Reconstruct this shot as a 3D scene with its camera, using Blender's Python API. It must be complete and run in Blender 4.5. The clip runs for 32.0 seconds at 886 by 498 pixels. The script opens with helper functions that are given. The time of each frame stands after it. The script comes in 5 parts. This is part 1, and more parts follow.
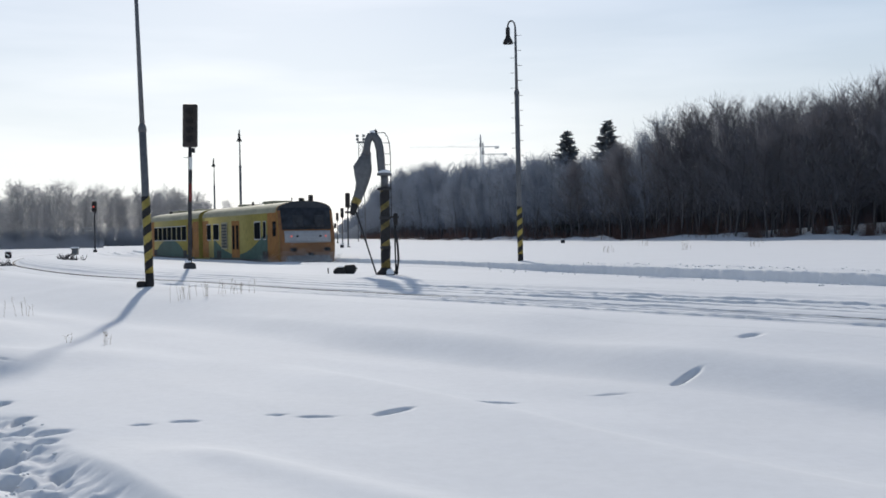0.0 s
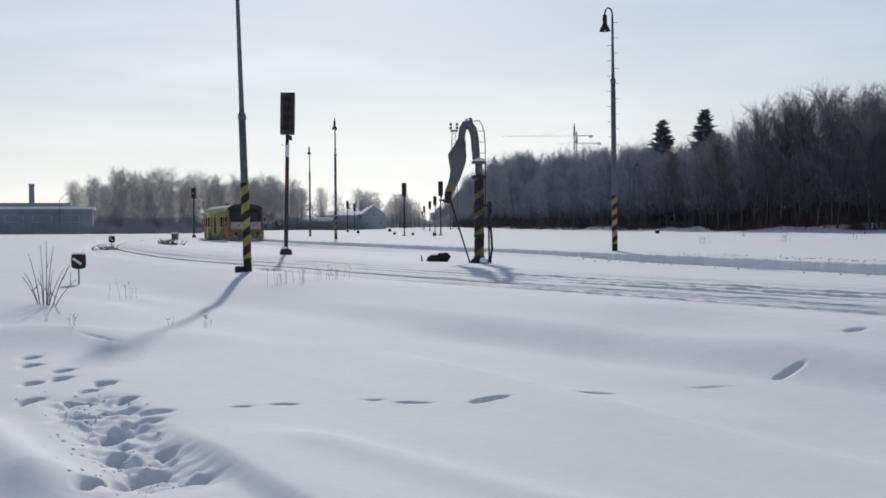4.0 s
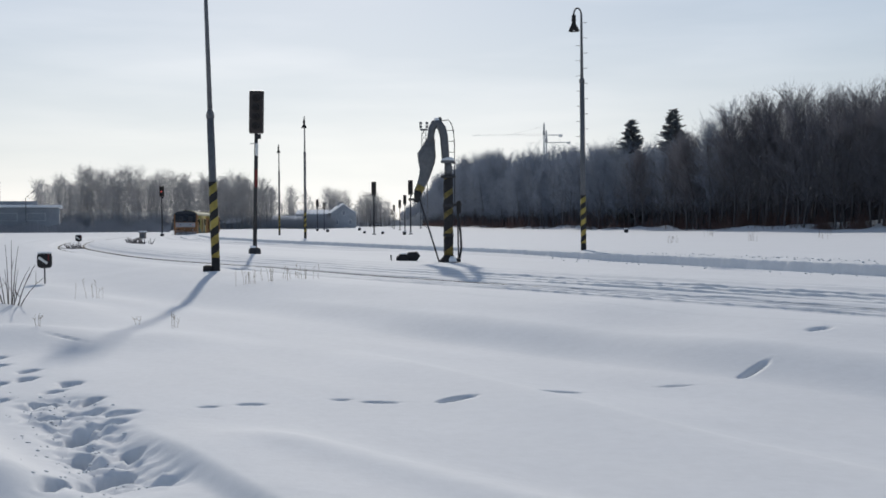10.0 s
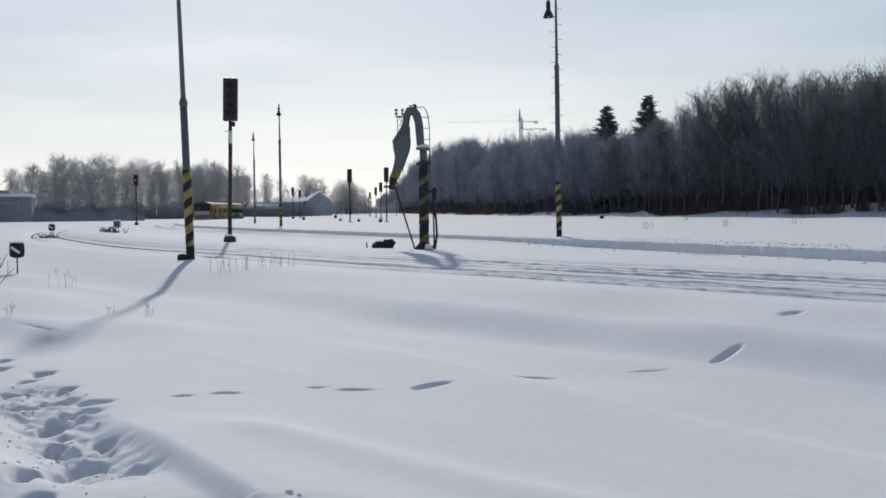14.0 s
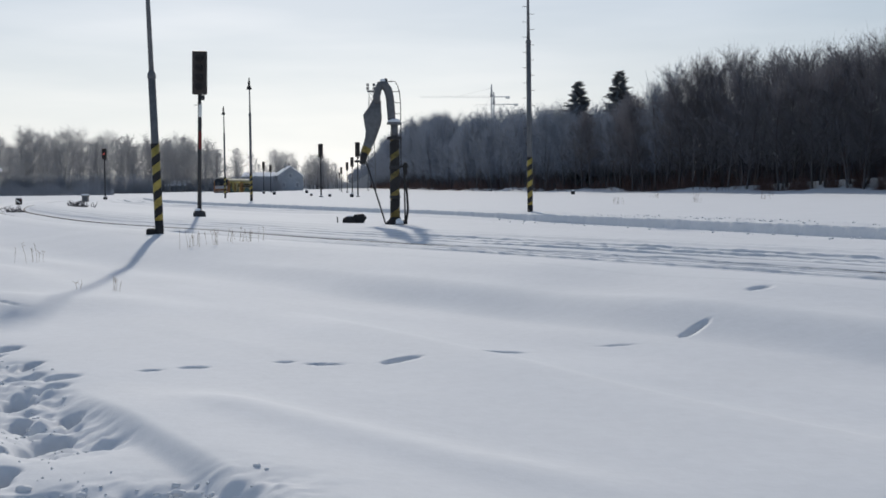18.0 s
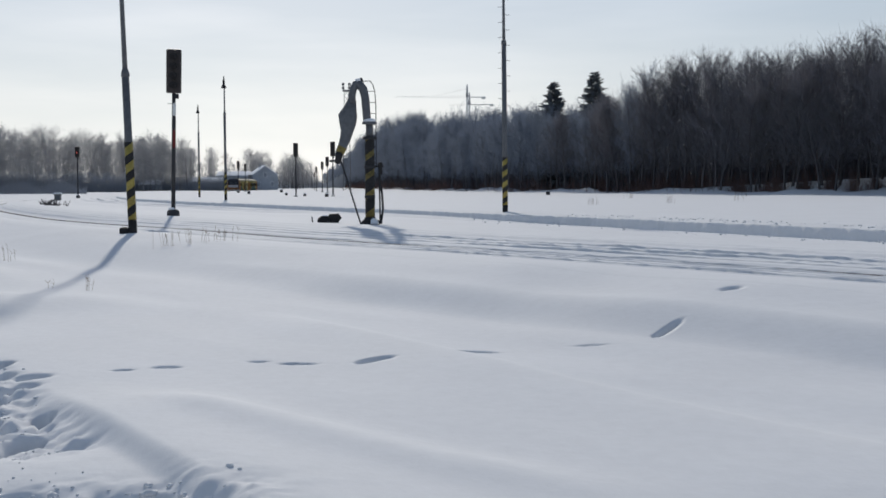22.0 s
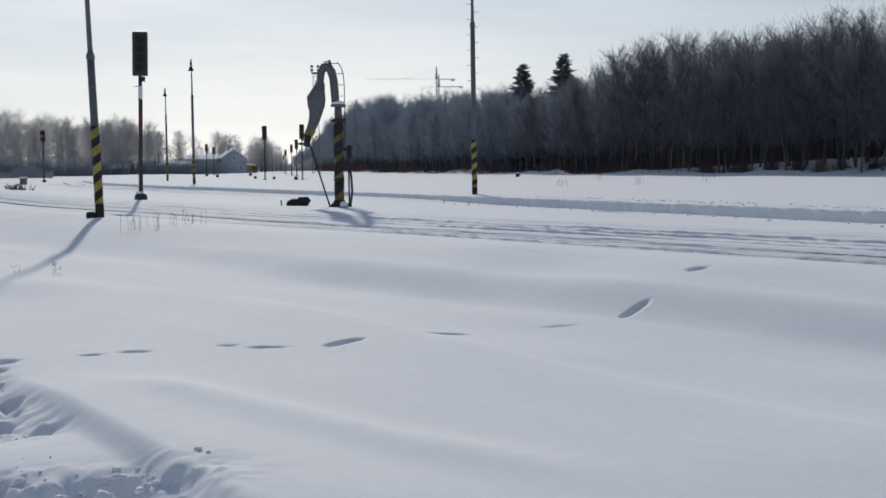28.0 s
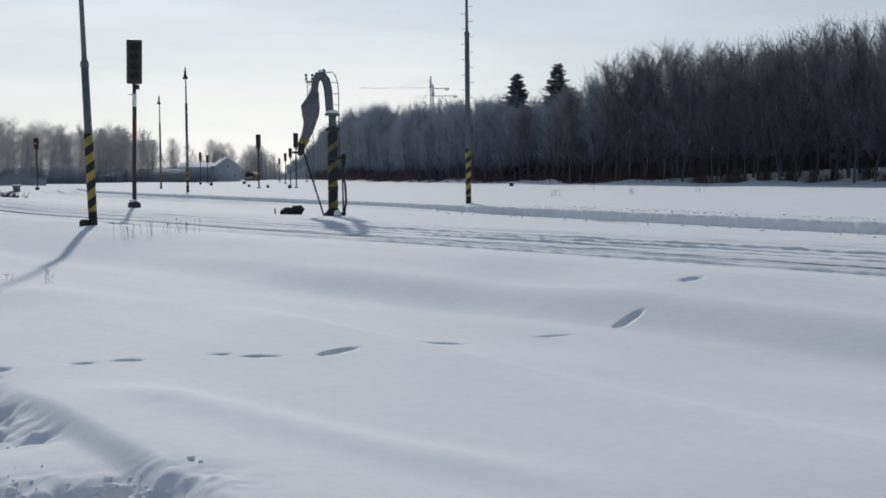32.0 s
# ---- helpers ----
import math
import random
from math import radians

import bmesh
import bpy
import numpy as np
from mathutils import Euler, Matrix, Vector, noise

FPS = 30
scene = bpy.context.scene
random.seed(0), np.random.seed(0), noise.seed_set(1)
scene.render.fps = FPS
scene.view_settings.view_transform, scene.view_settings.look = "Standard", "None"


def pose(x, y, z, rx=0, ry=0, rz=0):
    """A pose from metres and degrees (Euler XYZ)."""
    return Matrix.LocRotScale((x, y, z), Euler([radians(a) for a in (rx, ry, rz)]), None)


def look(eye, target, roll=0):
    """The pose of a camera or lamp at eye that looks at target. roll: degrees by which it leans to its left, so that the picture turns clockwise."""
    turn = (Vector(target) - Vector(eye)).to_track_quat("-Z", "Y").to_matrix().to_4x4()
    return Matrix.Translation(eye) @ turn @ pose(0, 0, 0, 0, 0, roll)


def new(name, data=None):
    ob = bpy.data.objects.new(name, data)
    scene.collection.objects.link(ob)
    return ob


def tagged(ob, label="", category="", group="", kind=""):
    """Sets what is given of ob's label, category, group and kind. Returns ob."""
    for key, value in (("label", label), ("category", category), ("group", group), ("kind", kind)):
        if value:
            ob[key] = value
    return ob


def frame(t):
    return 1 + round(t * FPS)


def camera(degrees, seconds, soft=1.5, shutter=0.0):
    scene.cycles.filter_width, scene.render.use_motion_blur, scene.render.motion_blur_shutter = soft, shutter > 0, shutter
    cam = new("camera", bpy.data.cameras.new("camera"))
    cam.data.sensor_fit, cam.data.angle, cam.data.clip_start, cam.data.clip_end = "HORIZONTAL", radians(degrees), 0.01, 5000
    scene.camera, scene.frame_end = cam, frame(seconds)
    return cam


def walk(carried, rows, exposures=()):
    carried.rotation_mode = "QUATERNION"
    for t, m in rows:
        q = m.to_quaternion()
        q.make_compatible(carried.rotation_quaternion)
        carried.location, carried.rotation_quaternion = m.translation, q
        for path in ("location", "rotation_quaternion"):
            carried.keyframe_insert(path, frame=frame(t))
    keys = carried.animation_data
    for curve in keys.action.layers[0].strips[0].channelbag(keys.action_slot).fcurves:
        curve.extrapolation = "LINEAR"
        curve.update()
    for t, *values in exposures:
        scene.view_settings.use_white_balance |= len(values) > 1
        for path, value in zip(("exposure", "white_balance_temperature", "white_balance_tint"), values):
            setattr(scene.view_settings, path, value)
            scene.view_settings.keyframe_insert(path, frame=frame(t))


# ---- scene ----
EYE = Vector((0.0, 0.0, 1.04))
SUN_AZ, SUN_EL = -6.2, 29.0


def bearing(az, el):
    """A unit vector at az degrees to the right of +y and el degrees up."""
    a, e = radians(az), radians(el)
    return Vector((math.sin(a) * math.cos(e), math.cos(a) * math.cos(e), math.sin(e)))


def aim(az, el, roll, dx, dy, dz):
    eye = EYE + Vector((dx, dy, dz))
    return look(eye, eye + bearing(az, el), roll)


# the camera is held in hand on one spot and sways by a few centimetres
cam = camera(43.8, 32.0, soft=1.7)
walk(cam, [
    (0, aim(3.627, -0.705, -0.94, 0.025, -0.03, 0.003)), (0.5, aim(2.327, -0.725, -0.43, 0.009, -0.05, 0.004)),
    (1, aim(1.005, -0.926, -0.43, -0.004, -0.037, 0.002)), (1.5, aim(-0.115, -0.956, -0.36, -0.013, -0.019, -0)),
    (2, aim(-0.888, -0.949, -0.37, -0.017, -0.011, -0)), (2.5, aim(-1.234, -0.961, -0.34, -0.025, -0.007, -0.003)),
    (4.5, aim(-1.029, -1.55, -0.38, -0.022, -0.006, -0.007)), (5, aim(-0.67, -1.854, -0.38, -0.018, -0.001, -0.005)),
    (5.5, aim(-0.393, -1.816, -0.34, -0.013, -0.001, -0.004)), (6, aim(-0.159, -1.54, -0.2, -0.009, -0.001, -0.004)),
    (6.5, aim(-0.175, -1.35, -0.07, -0.008, -0.002, -0.005)), (7, aim(-0.224, -1.327, -0.05, -0.006, -0.005, -0.003)),
    (7.5, aim(-0.141, -1.172, -0.06, -0.005, -0.014, -0.001)), (8, aim(0.04, -1.098, -0.04, -0.006, -0.02, 0)),
    (8.5, aim(-0.093, -1.264, -0.04, -0.005, -0.015, 0.001)), (9, aim(-0, -1.32, -0.05, -0.004, -0.012, 0.002)),
    (9.5, aim(0.447, -1.339, -0.15, -0.006, -0.02, 0.002)), (10, aim(0.411, -1.303, -0.3, -0.004, -0.027, 0.003)),
    (10.5, aim(0.515, -1.293, -0.38, 0.001, -0.03, 0.004)), (11, aim(0.63, -1.479, -0.45, 0.006, -0.03, 0.004)),
    (11.5, aim(0.667, -1.708, -0.52, 0.008, -0.024, 0.002)), (12, aim(0.863, -1.623, -0.58, 0.005, -0.018, -0.001)),
    (12.5, aim(1.1, -1.704, -0.63, 0.007, -0.016, -0.002)), (13, aim(1.214, -1.834, -0.61, 0.011, -0.016, -0.002)),
    (13.5, aim(1.416, -1.894, -0.58, 0.015, -0.022, 0)), (14, aim(1.629, -1.984, -0.61, 0.017, -0.028, 0.002)),
    (14.5, aim(1.74, -2.139, -0.7, 0.022, -0.024, 0.002)), (16.5, aim(2.74, -2.911, -0.59, 0.028, -0.013, -0.006)),
    (17, aim(2.951, -3.043, -0.56, 0.027, -0.004, -0.007)), (17.5, aim(3.002, -3.158, -0.52, 0.031, -0.004, -0.008)),
    (18, aim(3.1, -3.279, -0.44, 0.033, -0.009, -0.007)), (18.5, aim(3.415, -3.127, -0.3, 0.03, -0.014, -0.005)),
    (19, aim(3.69, -3.196, -0.21, 0.029, -0.019, -0.005)), (19.5, aim(3.895, -3.251, -0.2, 0.031, -0.022, -0.007)),
    (20, aim(4.118, -3.326, -0.25, 0.032, -0.019, -0.009)), (20.5, aim(4.283, -3.396, -0.31, 0.034, -0.017, -0.009)),
    (21, aim(4.307, -3.441, -0.31, 0.032, -0.02, -0.008)), (21.5, aim(4.371, -3.419, -0.22, 0.035, -0.02, -0.008)),
    (22, aim(4.393, -3.287, -0.21, 0.038, -0.02, -0.007)), (22.5, aim(4.709, -3.396, -0.27, 0.035, -0.024, -0.006)),
    (23, aim(4.632, -3.422, -0.26, 0.036, -0.026, -0.005)), (23.5, aim(4.886, -3.373, -0.2, 0.039, -0.029, -0.004)),
    (24, aim(5.164, -3.453, -0.2, 0.04, -0.031, -0.005)), (24.5, aim(4.979, -3.498, -0.31, 0.039, -0.032, -0.006)),
    (25, aim(5.251, -3.566, -0.42, 0.041, -0.039, -0.006)), (25.5, aim(5.398, -3.67, -0.4, 0.043, -0.051, -0.007)),
    (27.5, aim(5.955, -3.811, -0.42, 0.051, -0.07, -0.001)), (28, aim(5.928, -4.208, -0.47, 0.054, -0.048, -0.006)),
    (28.5, aim(5.893, -4.236, -0.54, 0.057, -0.044, -0.008)), (29, aim(5.979, -4.236, -0.58, 0.058, -0.041, -0.009)),
    (29.5, aim(6.019, -4.278, -0.59, 0.058, -0.038, -0.008)), (30, aim(6.02, -4.165, -0.59, 0.057, -0.041, -0.007)),
    (30.5, aim(5.941, -3.971, -0.59, 0.056, -0.04, -0.008)), (31, aim(6.07, -3.97, -0.55, 0.056, -0.037, -0.008)),
    (31.5, aim(6.179, -3.815, -0.42, 0.055, -0.042, -0.005)), (32, aim(6.265, -3.738, -0.24, 0.052, -0.044, -0.004)),
], [(0, 0.08), (1, -0.02), (2, -0.1), (5, -0.13), (9, -0.15), (17, -0.15), (28, -0.2), (32, -0.2)])

# ---- world, sun and exposure ----
world = bpy.data.worlds.new("winter_sky")
scene.world = world
world.use_nodes = True
wn, wl = world.node_tree.nodes, world.node_tree.links
wn.clear()
sky = wn.new("ShaderNodeTexSky")
sky.sky_type, sky.sun_disc = "NISHITA", False
sky.sun_elevation, sky.sun_rotation = radians(SUN_EL), radians(SUN_AZ)
sky.air_density, sky.dust_density, sky.ozone_density = 1.0, 0.5, 1.0
back = wn.new("ShaderNodeBackground")
back.inputs["Strength"].default_value = 0.15
wout = wn.new("ShaderNodeOutputWorld")
veil = wn.new("ShaderNodeHueSaturation")
rise, clear, height = wn.new("ShaderNodeTexCoord"), wn.new("ShaderNodeMapRange"), wn.new("ShaderNodeSeparateXYZ")
clear.inputs["From Min"].default_value, clear.inputs["From Max"].default_value = 0.02, 0.24
clear.inputs["To Min"].default_value, clear.inputs["To Max"].default_value = 0.40, 1.0
wl.new(rise.outputs["Generated"], height.inputs[0])
wl.new(height.outputs["Z"], clear.inputs["Value"])
wl.new(clear.outputs[0], veil.inputs["Saturation"])
tint = wn.new("ShaderNodeMix")
tint.data_type, tint.blend_type = "RGBA", "MULTIPLY"
tint.inputs["Factor"].default_value, tint.inputs["B"].default_value = 1.0, (1.112, 1.168, 1.26, 1)
haze = wn.new("ShaderNodeGamma")
haze.inputs["Gamma"].default_value = 0.63
wl.new(sky.outputs[0], haze.inputs["Color"])
wl.new(haze.outputs[0], veil.inputs["Color"])
wl.new(veil.outputs[0], tint.inputs["A"])
# thin high cloud, drawn out in streaks
place, stretch, wisps, thin, cloud = (wn.new(k) for k in ("ShaderNodeTexCoord", "ShaderNodeMapping", "ShaderNodeTexNoise", "ShaderNodeMapRange", "ShaderNodeMix"))
stretch.inputs["Rotation"].default_value, stretch.inputs["Scale"].default_value = (0.1, 0.06, 0.3), (1.6, 1.6, 11)
wisps.inputs["Scale"].default_value, wisps.inputs["Detail"].default_value = 2.2, 5
thin.inputs["From Min"].default_value, thin.inputs["From Max"].default_value, thin.inputs["To Max"].default_value = 0.40, 0.72, 1.0
cloud.data_type, cloud.blend_type = "RGBA", "MULTIPLY"
cloud.inputs["B"].default_value = (1.14, 1.11, 1.09, 1)
wl.new(place.outputs["Generated"], stretch.inputs[0])
wl.new(stretch.outputs[0], wisps.inputs["Vector"])
wl.new(wisps.outputs["Fac"], thin.inputs["Value"])
wl.new(thin.outputs[0], cloud.inputs["Factor"])
wl.new(tint.outputs["Result"], cloud.inputs["A"])
wl.new(cloud.outputs["Result"], back.inputs[0])
wl.new(back.outputs[0], wout.inputs[0])

sun_data = bpy.data.lights.new("sun", "SUN")
sun_data.energy, sun_data.angle, sun_data.color = 3.1, radians(1.5), (1.0, 0.94, 0.845)
sun = new("sun", sun_data)
sun.matrix_world = look(bearing(SUN_AZ, SUN_EL) * 100, (0, 0, 0))


# ---- materials ----
def material(name, color, rough=0.6, metal=0.0, vary=0.25, scale=8.0, bump=0.0, bump_scale=60.0, second=None, per_object=0.0,
             spec=0.5, emit=0.0, glow=0.0):
    """A node material: a base colour mottled at two scales, with fine relief."""
    m = bpy.data.materials.new(name)
    m.use_nodes = True
    n, k = m.node_tree.nodes, m.node_tree.links
    b = n["Principled BSDF"]
    tc = n.new("ShaderNodeTexCoord")
    big, fine = n.new("ShaderNodeTexNoise"), n.new("ShaderNodeTexNoise")
    big.inputs["Scale"].default_value, fine.inputs["Scale"].default_value = scale * 0.2, scale * 2.5
    big.inputs["Detail"].default_value, fine.inputs["Detail"].default_value = 4, 3
    k.new(tc.outputs["Object"], big.inputs["Vector"])
    k.new(tc.outputs["Object"], fine.inputs["Vector"])
    add = n.new("ShaderNodeMath")
    add.operation = "ADD"
    k.new(big.outputs["Fac"], add.inputs[0])
    k.new(fine.outputs["Fac"], add.inputs[1])
    ramp = n.new("ShaderNodeMapRange")
    ramp.inputs["From Min"].default_value, ramp.inputs["From Max"].default_value = 0.7, 1.3
    k.new(add.outputs[0], ramp.inputs["Value"])
    mix = n.new("ShaderNodeMix")
    mix.data_type = "RGBA"
    dark = [c * (1 - vary) for c in color]
    light = list(second) if second else [min(1, c * (1 + vary)) for c in color]
    mix.inputs["A"].default_value, mix.inputs["B"].default_value = (*dark, 1), (*light, 1)
    k.new(ramp.outputs[0], mix.inputs["Factor"])
    col = mix.outputs["Result"]
    if per_object:
        info = n.new("ShaderNodeObjectInfo")
        r = n.new("ShaderNodeMapRange")
        r.inputs["To Min"].default_value, r.inputs["To Max"].default_value = 1 - per_object, 1 + per_object
        k.new(info.outputs["Random"], r.inputs["Value"])
        h = n.new("ShaderNodeHueSaturation")
        k.new(r.outputs[0], h.inputs["Value"])
        k.new(col, h.inputs["Color"])
        col = h.outputs[0]
    k.new(col, b.inputs["Base Color"])
    b.inputs["Roughness"].default_value, b.inputs["Metallic"].default_value = rough, metal
    b.inputs["Specular IOR Level"].default_value = spec
    if emit:
        b.inputs["Emission Color"].default_value = (*color, 1)
        b.inputs["Emission Strength"].default_value = emit
    if glow:
        thin, both = n.new("ShaderNodeBsdfTranslucent"), n.new("ShaderNodeMixShader")
        thin.inputs["Color"].default_value = (*[min(0.9, c * 1.8) for c in color], 1)
        both.inputs[0].default_value = glow
        k.new(b.outputs[0], both.inputs[1])
        k.new(thin.outputs[0], both.inputs[2])
        k.new(both.outputs[0], n["Material Output"].inputs["Surface"])
    if bump:
        tex, bp = n.new("ShaderNodeTexNoise"), n.new("ShaderNodeBump")
        tex.inputs["Scale"].default_value, tex.inputs["Detail"].default_value = bump_scale, 4
        bp.inputs["Strength"].default_value, bp.inputs["Distance"].default_value = bump, 0.02
        k.new(tc.outputs["Object"], tex.inputs["Vector"])
        k.new(tex.outputs["Fac"], bp.inputs["Height"])
        k.new(bp.outputs[0], b.inputs["Normal"])
    return m


SNOW = material("snow", (0.705, 0.715, 0.735), 0.75, vary=0.03, scale=3, bump=0.16, bump_scale=14, spec=0.02)
SNOW_CAP = material("fresh_snow_cap", (0.84, 0.85, 0.87), 0.95, vary=0.03, scale=12, bump=0.3, bump_scale=30, spec=0.0)
RAIL = material("rusty_rail_steel", (0.05, 0.042, 0.04), 0.7, 0.0, 0.4, 12, spec=0.2)
GALV = material("weathered_grey_paint", (0.11, 0.115, 0.125), 0.65, 0.1, 0.25, 4, 0.1, 40)
DARK = material("dark_grey_painted_steel", (0.045, 0.045, 0.048), 0.75, 0.0, 0.35, 9, 0.1, 40, spec=0.25)
BLACK = material("matt_black_paint", (0.026, 0.025, 0.026), 0.75, 0, 0.4, 10, spec=0.25)
BROWNBLACK = material("faded_black_signal_board", (0.035, 0.026, 0.024), 0.55, 0, 0.5, 6, 0.1, 30)
OLD_YELLOW = material("sooty_yellow_paint", (0.17, 0.13, 0.035), 0.7, 0, 0.6, 5, 0.2, 30)
YELLOW = material("worn_yellow_paint", (0.31, 0.24, 0.05), 0.55, 0, 0.35, 10)
RED = material("faded_red_paint", (0.15, 0.03, 0.028), 0.6, 0, 0.3, 10, spec=0.2)
WHITE = material("chalky_white_paint", (0.70, 0.70, 0.68), 0.5, 0, 0.12, 10)
CONCRETE = material("grey_concrete", (0.22, 0.21, 0.20), 0.85, 0, 0.3, 12, 0.4, 50)
LENS = material("dark_signal_lens", (0.022, 0.02, 0.02), 0.4, 0, 0.2, 10, spec=0.1)
RED_LIT = material("lit_red_lens", (1.0, 0.10, 0.07), 0.3, emit=0.55)
BARK = material("dark_grey_brown_bark", (0.092, 0.087, 0.092), 0.9, 0, 0.4, 4, per_object=0.25)
TWIG = material("grey_brown_bare_twigs", (0.13, 0.13, 0.147), 0.9, 0, 0.35, 3, per_object=0.2, glow=0.2)
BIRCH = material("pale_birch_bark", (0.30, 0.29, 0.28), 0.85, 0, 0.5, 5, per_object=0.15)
# hedge twigs lightened towards blue-grey, with the haze before them in the colour
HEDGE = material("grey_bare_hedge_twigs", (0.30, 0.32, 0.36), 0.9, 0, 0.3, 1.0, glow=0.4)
# birch twigs lightened in colour to imitate the haze of distance
HAZED_BIRCH = material("haze_pale_birch_twigs", (0.20, 0.205, 0.22), 0.9, 0, 0.35, 3, per_object=0.25, glow=0.4)
# the wood's twigs again, bluer and paler: haze put into the colour
HAZED_TWIG = material("lightly_hazed_twigs", (0.20, 0.227, 0.275), 0.9, 0, 0.3, 3, per_object=0.10, glow=0.14)
# spruce green greyed and lightened in colour for a hazier look
NEEDLE = material("haze_greyed_spruce_needles", (0.13, 0.145, 0.155), 0.85, 0, 0.4, 4)
# far scrub made this pale so that its colour stands in for haze
HAZED_SCRUB = material("hazed_far_scrub", (0.42, 0.44, 0.47), 0.9, 0, 0.2, 0.3, glow=0.4)
STEM = material("grey_brown_stems", (0.11, 0.092, 0.085), 0.85, 0, 0.3, 8)
BRUSH = material("russet_undergrowth", (0.17, 0.108, 0.095), 0.9, 0, 0.5, 1.0, glow=0.25)
STRAW = material("dry_straw_stalks", (0.22, 0.16, 0.10), 0.85, 0, 0.3, 10)


# ---- mesh helpers ----
def part(name, bm, mat, parent=None, label="", smooth=False):
    me = bpy.data.meshes.new(name)
    bm.to_mesh(me)
    bm.free()
    me.materials.append(mat)
    if smooth:
        me.shade_smooth()
    ob = new(name, me)
    if parent:
        ob.parent = parent
    if label:
        tagged(ob, label)
    return ob


def thing(name, m, label, category, group="", kind=""):
    ob = new(name)
    ob.empty_display_size = 0.3
    ob.matrix_world = m
    return tagged(ob, label, category, group, kind)


def box(size, at=(0, 0, 0), bevel=0.0, bm=None, turn=None):
    """A bevelled box, centred at at."""
    own = bmesh.new()
    bmesh.ops.create_cube(own, size=1)
    for v in own.verts:
        v.co = Vector((v.co.x * size[0], v.co.y * size[1], v.co.z * size[2]))
    if bevel:
        bmesh.ops.bevel(own, geom=own.edges[:], offset=bevel, segments=2, affect="EDGES", profile=0.6)
    m = Matrix.Translation(at) @ (turn.to_4x4() if turn else Matrix())
    own.transform(m)
    return merge(bm, own)


def merge(bm, own):
    if bm is None:
        return own
    me = bpy.data.meshes.new("tmp")
    own.to_mesh(me)
    own.free()
    bm.from_mesh(me)
    bpy.data.meshes.remove(me)
    return bm


def cyl(p0, p1, r0, r1=None, sides=12, bm=None, caps=True):
    """A tapered rod from p0 to p1."""
    r1 = r0 if r1 is None else r1
    own = bmesh.new()
    a, b = Vector(p0), Vector(p1)
    q = (b - a).to_track_quat("Z", "Y")
    rings = []
    for p, r in ((a, r0), (b, r1)):
        rings.append([own.verts.new(p + q @ Vector((math.cos(i * math.tau / sides) * r, math.sin(i * math.tau / sides) * r, 0)))
                      for i in range(sides)])
    for i in range(sides):
        j = (i + 1) % sides
        own.faces.new((rings[0][i], rings[0][j], rings[1][j], rings[1][i])).smooth = True
    if caps:
        own.faces.new(rings[0][::-1])
        own.faces.new(rings[1])
    return merge(bm, own)


def tube(points, radii, sides=10, bm=None, flat=1.0):
    """A tube along points with a radius at each; flat squeezes it along its local y."""
    own = bmesh.new()
    pts = [Vector(p) for p in points]
    radii = radii if hasattr(radii, "__len__") else [radii] * len(pts)
    rings, up = [], None
    for i, p in enumerate(pts):
        d = (pts[min(i + 1, len(pts) - 1)] - pts[max(i - 1, 0)]).normalized()
        if up is None:
            up = d.orthogonal().normalized() if abs(d.y) > 0.9 else Vector((0, 1, 0)) - d * d.y
            up.normalize()
        else:
            up = (up - d * up.dot(d)).normalized()
        side = d.cross(up)
        rings.append([own.verts.new(p + radii[i] * (math.cos(a) * side + flat * math.sin(a) * up))
                      for a in (k * math.tau / sides for k in range(sides))])
    for a, b in zip(rings, rings[1:]):
        for i in range(sides):
            j = (i + 1) % sides
            own.faces.new((a[i], a[j], b[j], b[i])).smooth = True
    own.faces.new(rings[0][::-1])
    own.faces.new(rings[-1])
    bmesh.ops.recalc_face_normals(own, faces=own.faces)
    return merge(bm, own)


def lathe(profile, sides=20, at=(0, 0, 0), bm=None):
    """A body of revolution about z from (radius, height) pairs."""
    own = bmesh.new()
    rings = [[own.verts.new((at[0] + r * math.cos(k * math.tau / sides), at[1] + r * math.sin(k * math.tau / sides), at[2] + z))
              for k in range(sides)] for r, z in profile]
    for a, b in zip(rings, rings[1:]):
        for i in range(sides):
            j = (i + 1) % sides
            own.faces.new((a[i], a[j], b[j], b[i])).smooth = True
    own.faces.new(rings[0][::-1])
    own.faces.new(rings[-1])
    return merge(bm, own)


def mesh_np(name, verts, faces, mat, smooth=False):
    """A mesh from arrays: verts (n, 3), faces (m, 3 or 4)."""
    me = bpy.data.meshes.new(name)
    k = faces.shape[1]
    me.vertices.add(len(verts))
    me.vertices.foreach_set("co", verts.astype(np.float32).ravel())
    me.loops.add(faces.size)
    me.loops.foreach_set("vertex_index", faces.astype(np.int32).ravel())
    me.polygons.add(len(faces))
    me.polygons.foreach_set("loop_start", np.arange(0, faces.size, k, dtype=np.int32))
    me.update(calc_edges=True)
    if smooth:
        me.polygons.foreach_set("use_smooth", np.ones(len(faces), dtype=bool))
    me.materials.append(mat)
    return me


# ---- tracks ----
def smooth_line(points, step=1.0):
    """Catmull-Rom through points, as an array of places."""
    p = np.array(points, float)
    p = np.vstack([2 * p[0] - p[1], p, 2 * p[-1] - p[-2]])
    out = []
    for i in range(1, len(p) - 2):
        n = max(2, int(np.linalg.norm(p[i + 1] - p[i]) / step))
        for u in np.arange(n) / n:
            a, b, c, d = p[i - 1], p[i], p[i + 1], p[i + 2]
            out.append(0.5 * (2 * b + (c - a) * u + (2 * a - 5 * b + 4 * c - d) * u * u + (3 * b - a - 3 * c + d) * u ** 3))
    out.append(p[-2])
    return np.array(out)


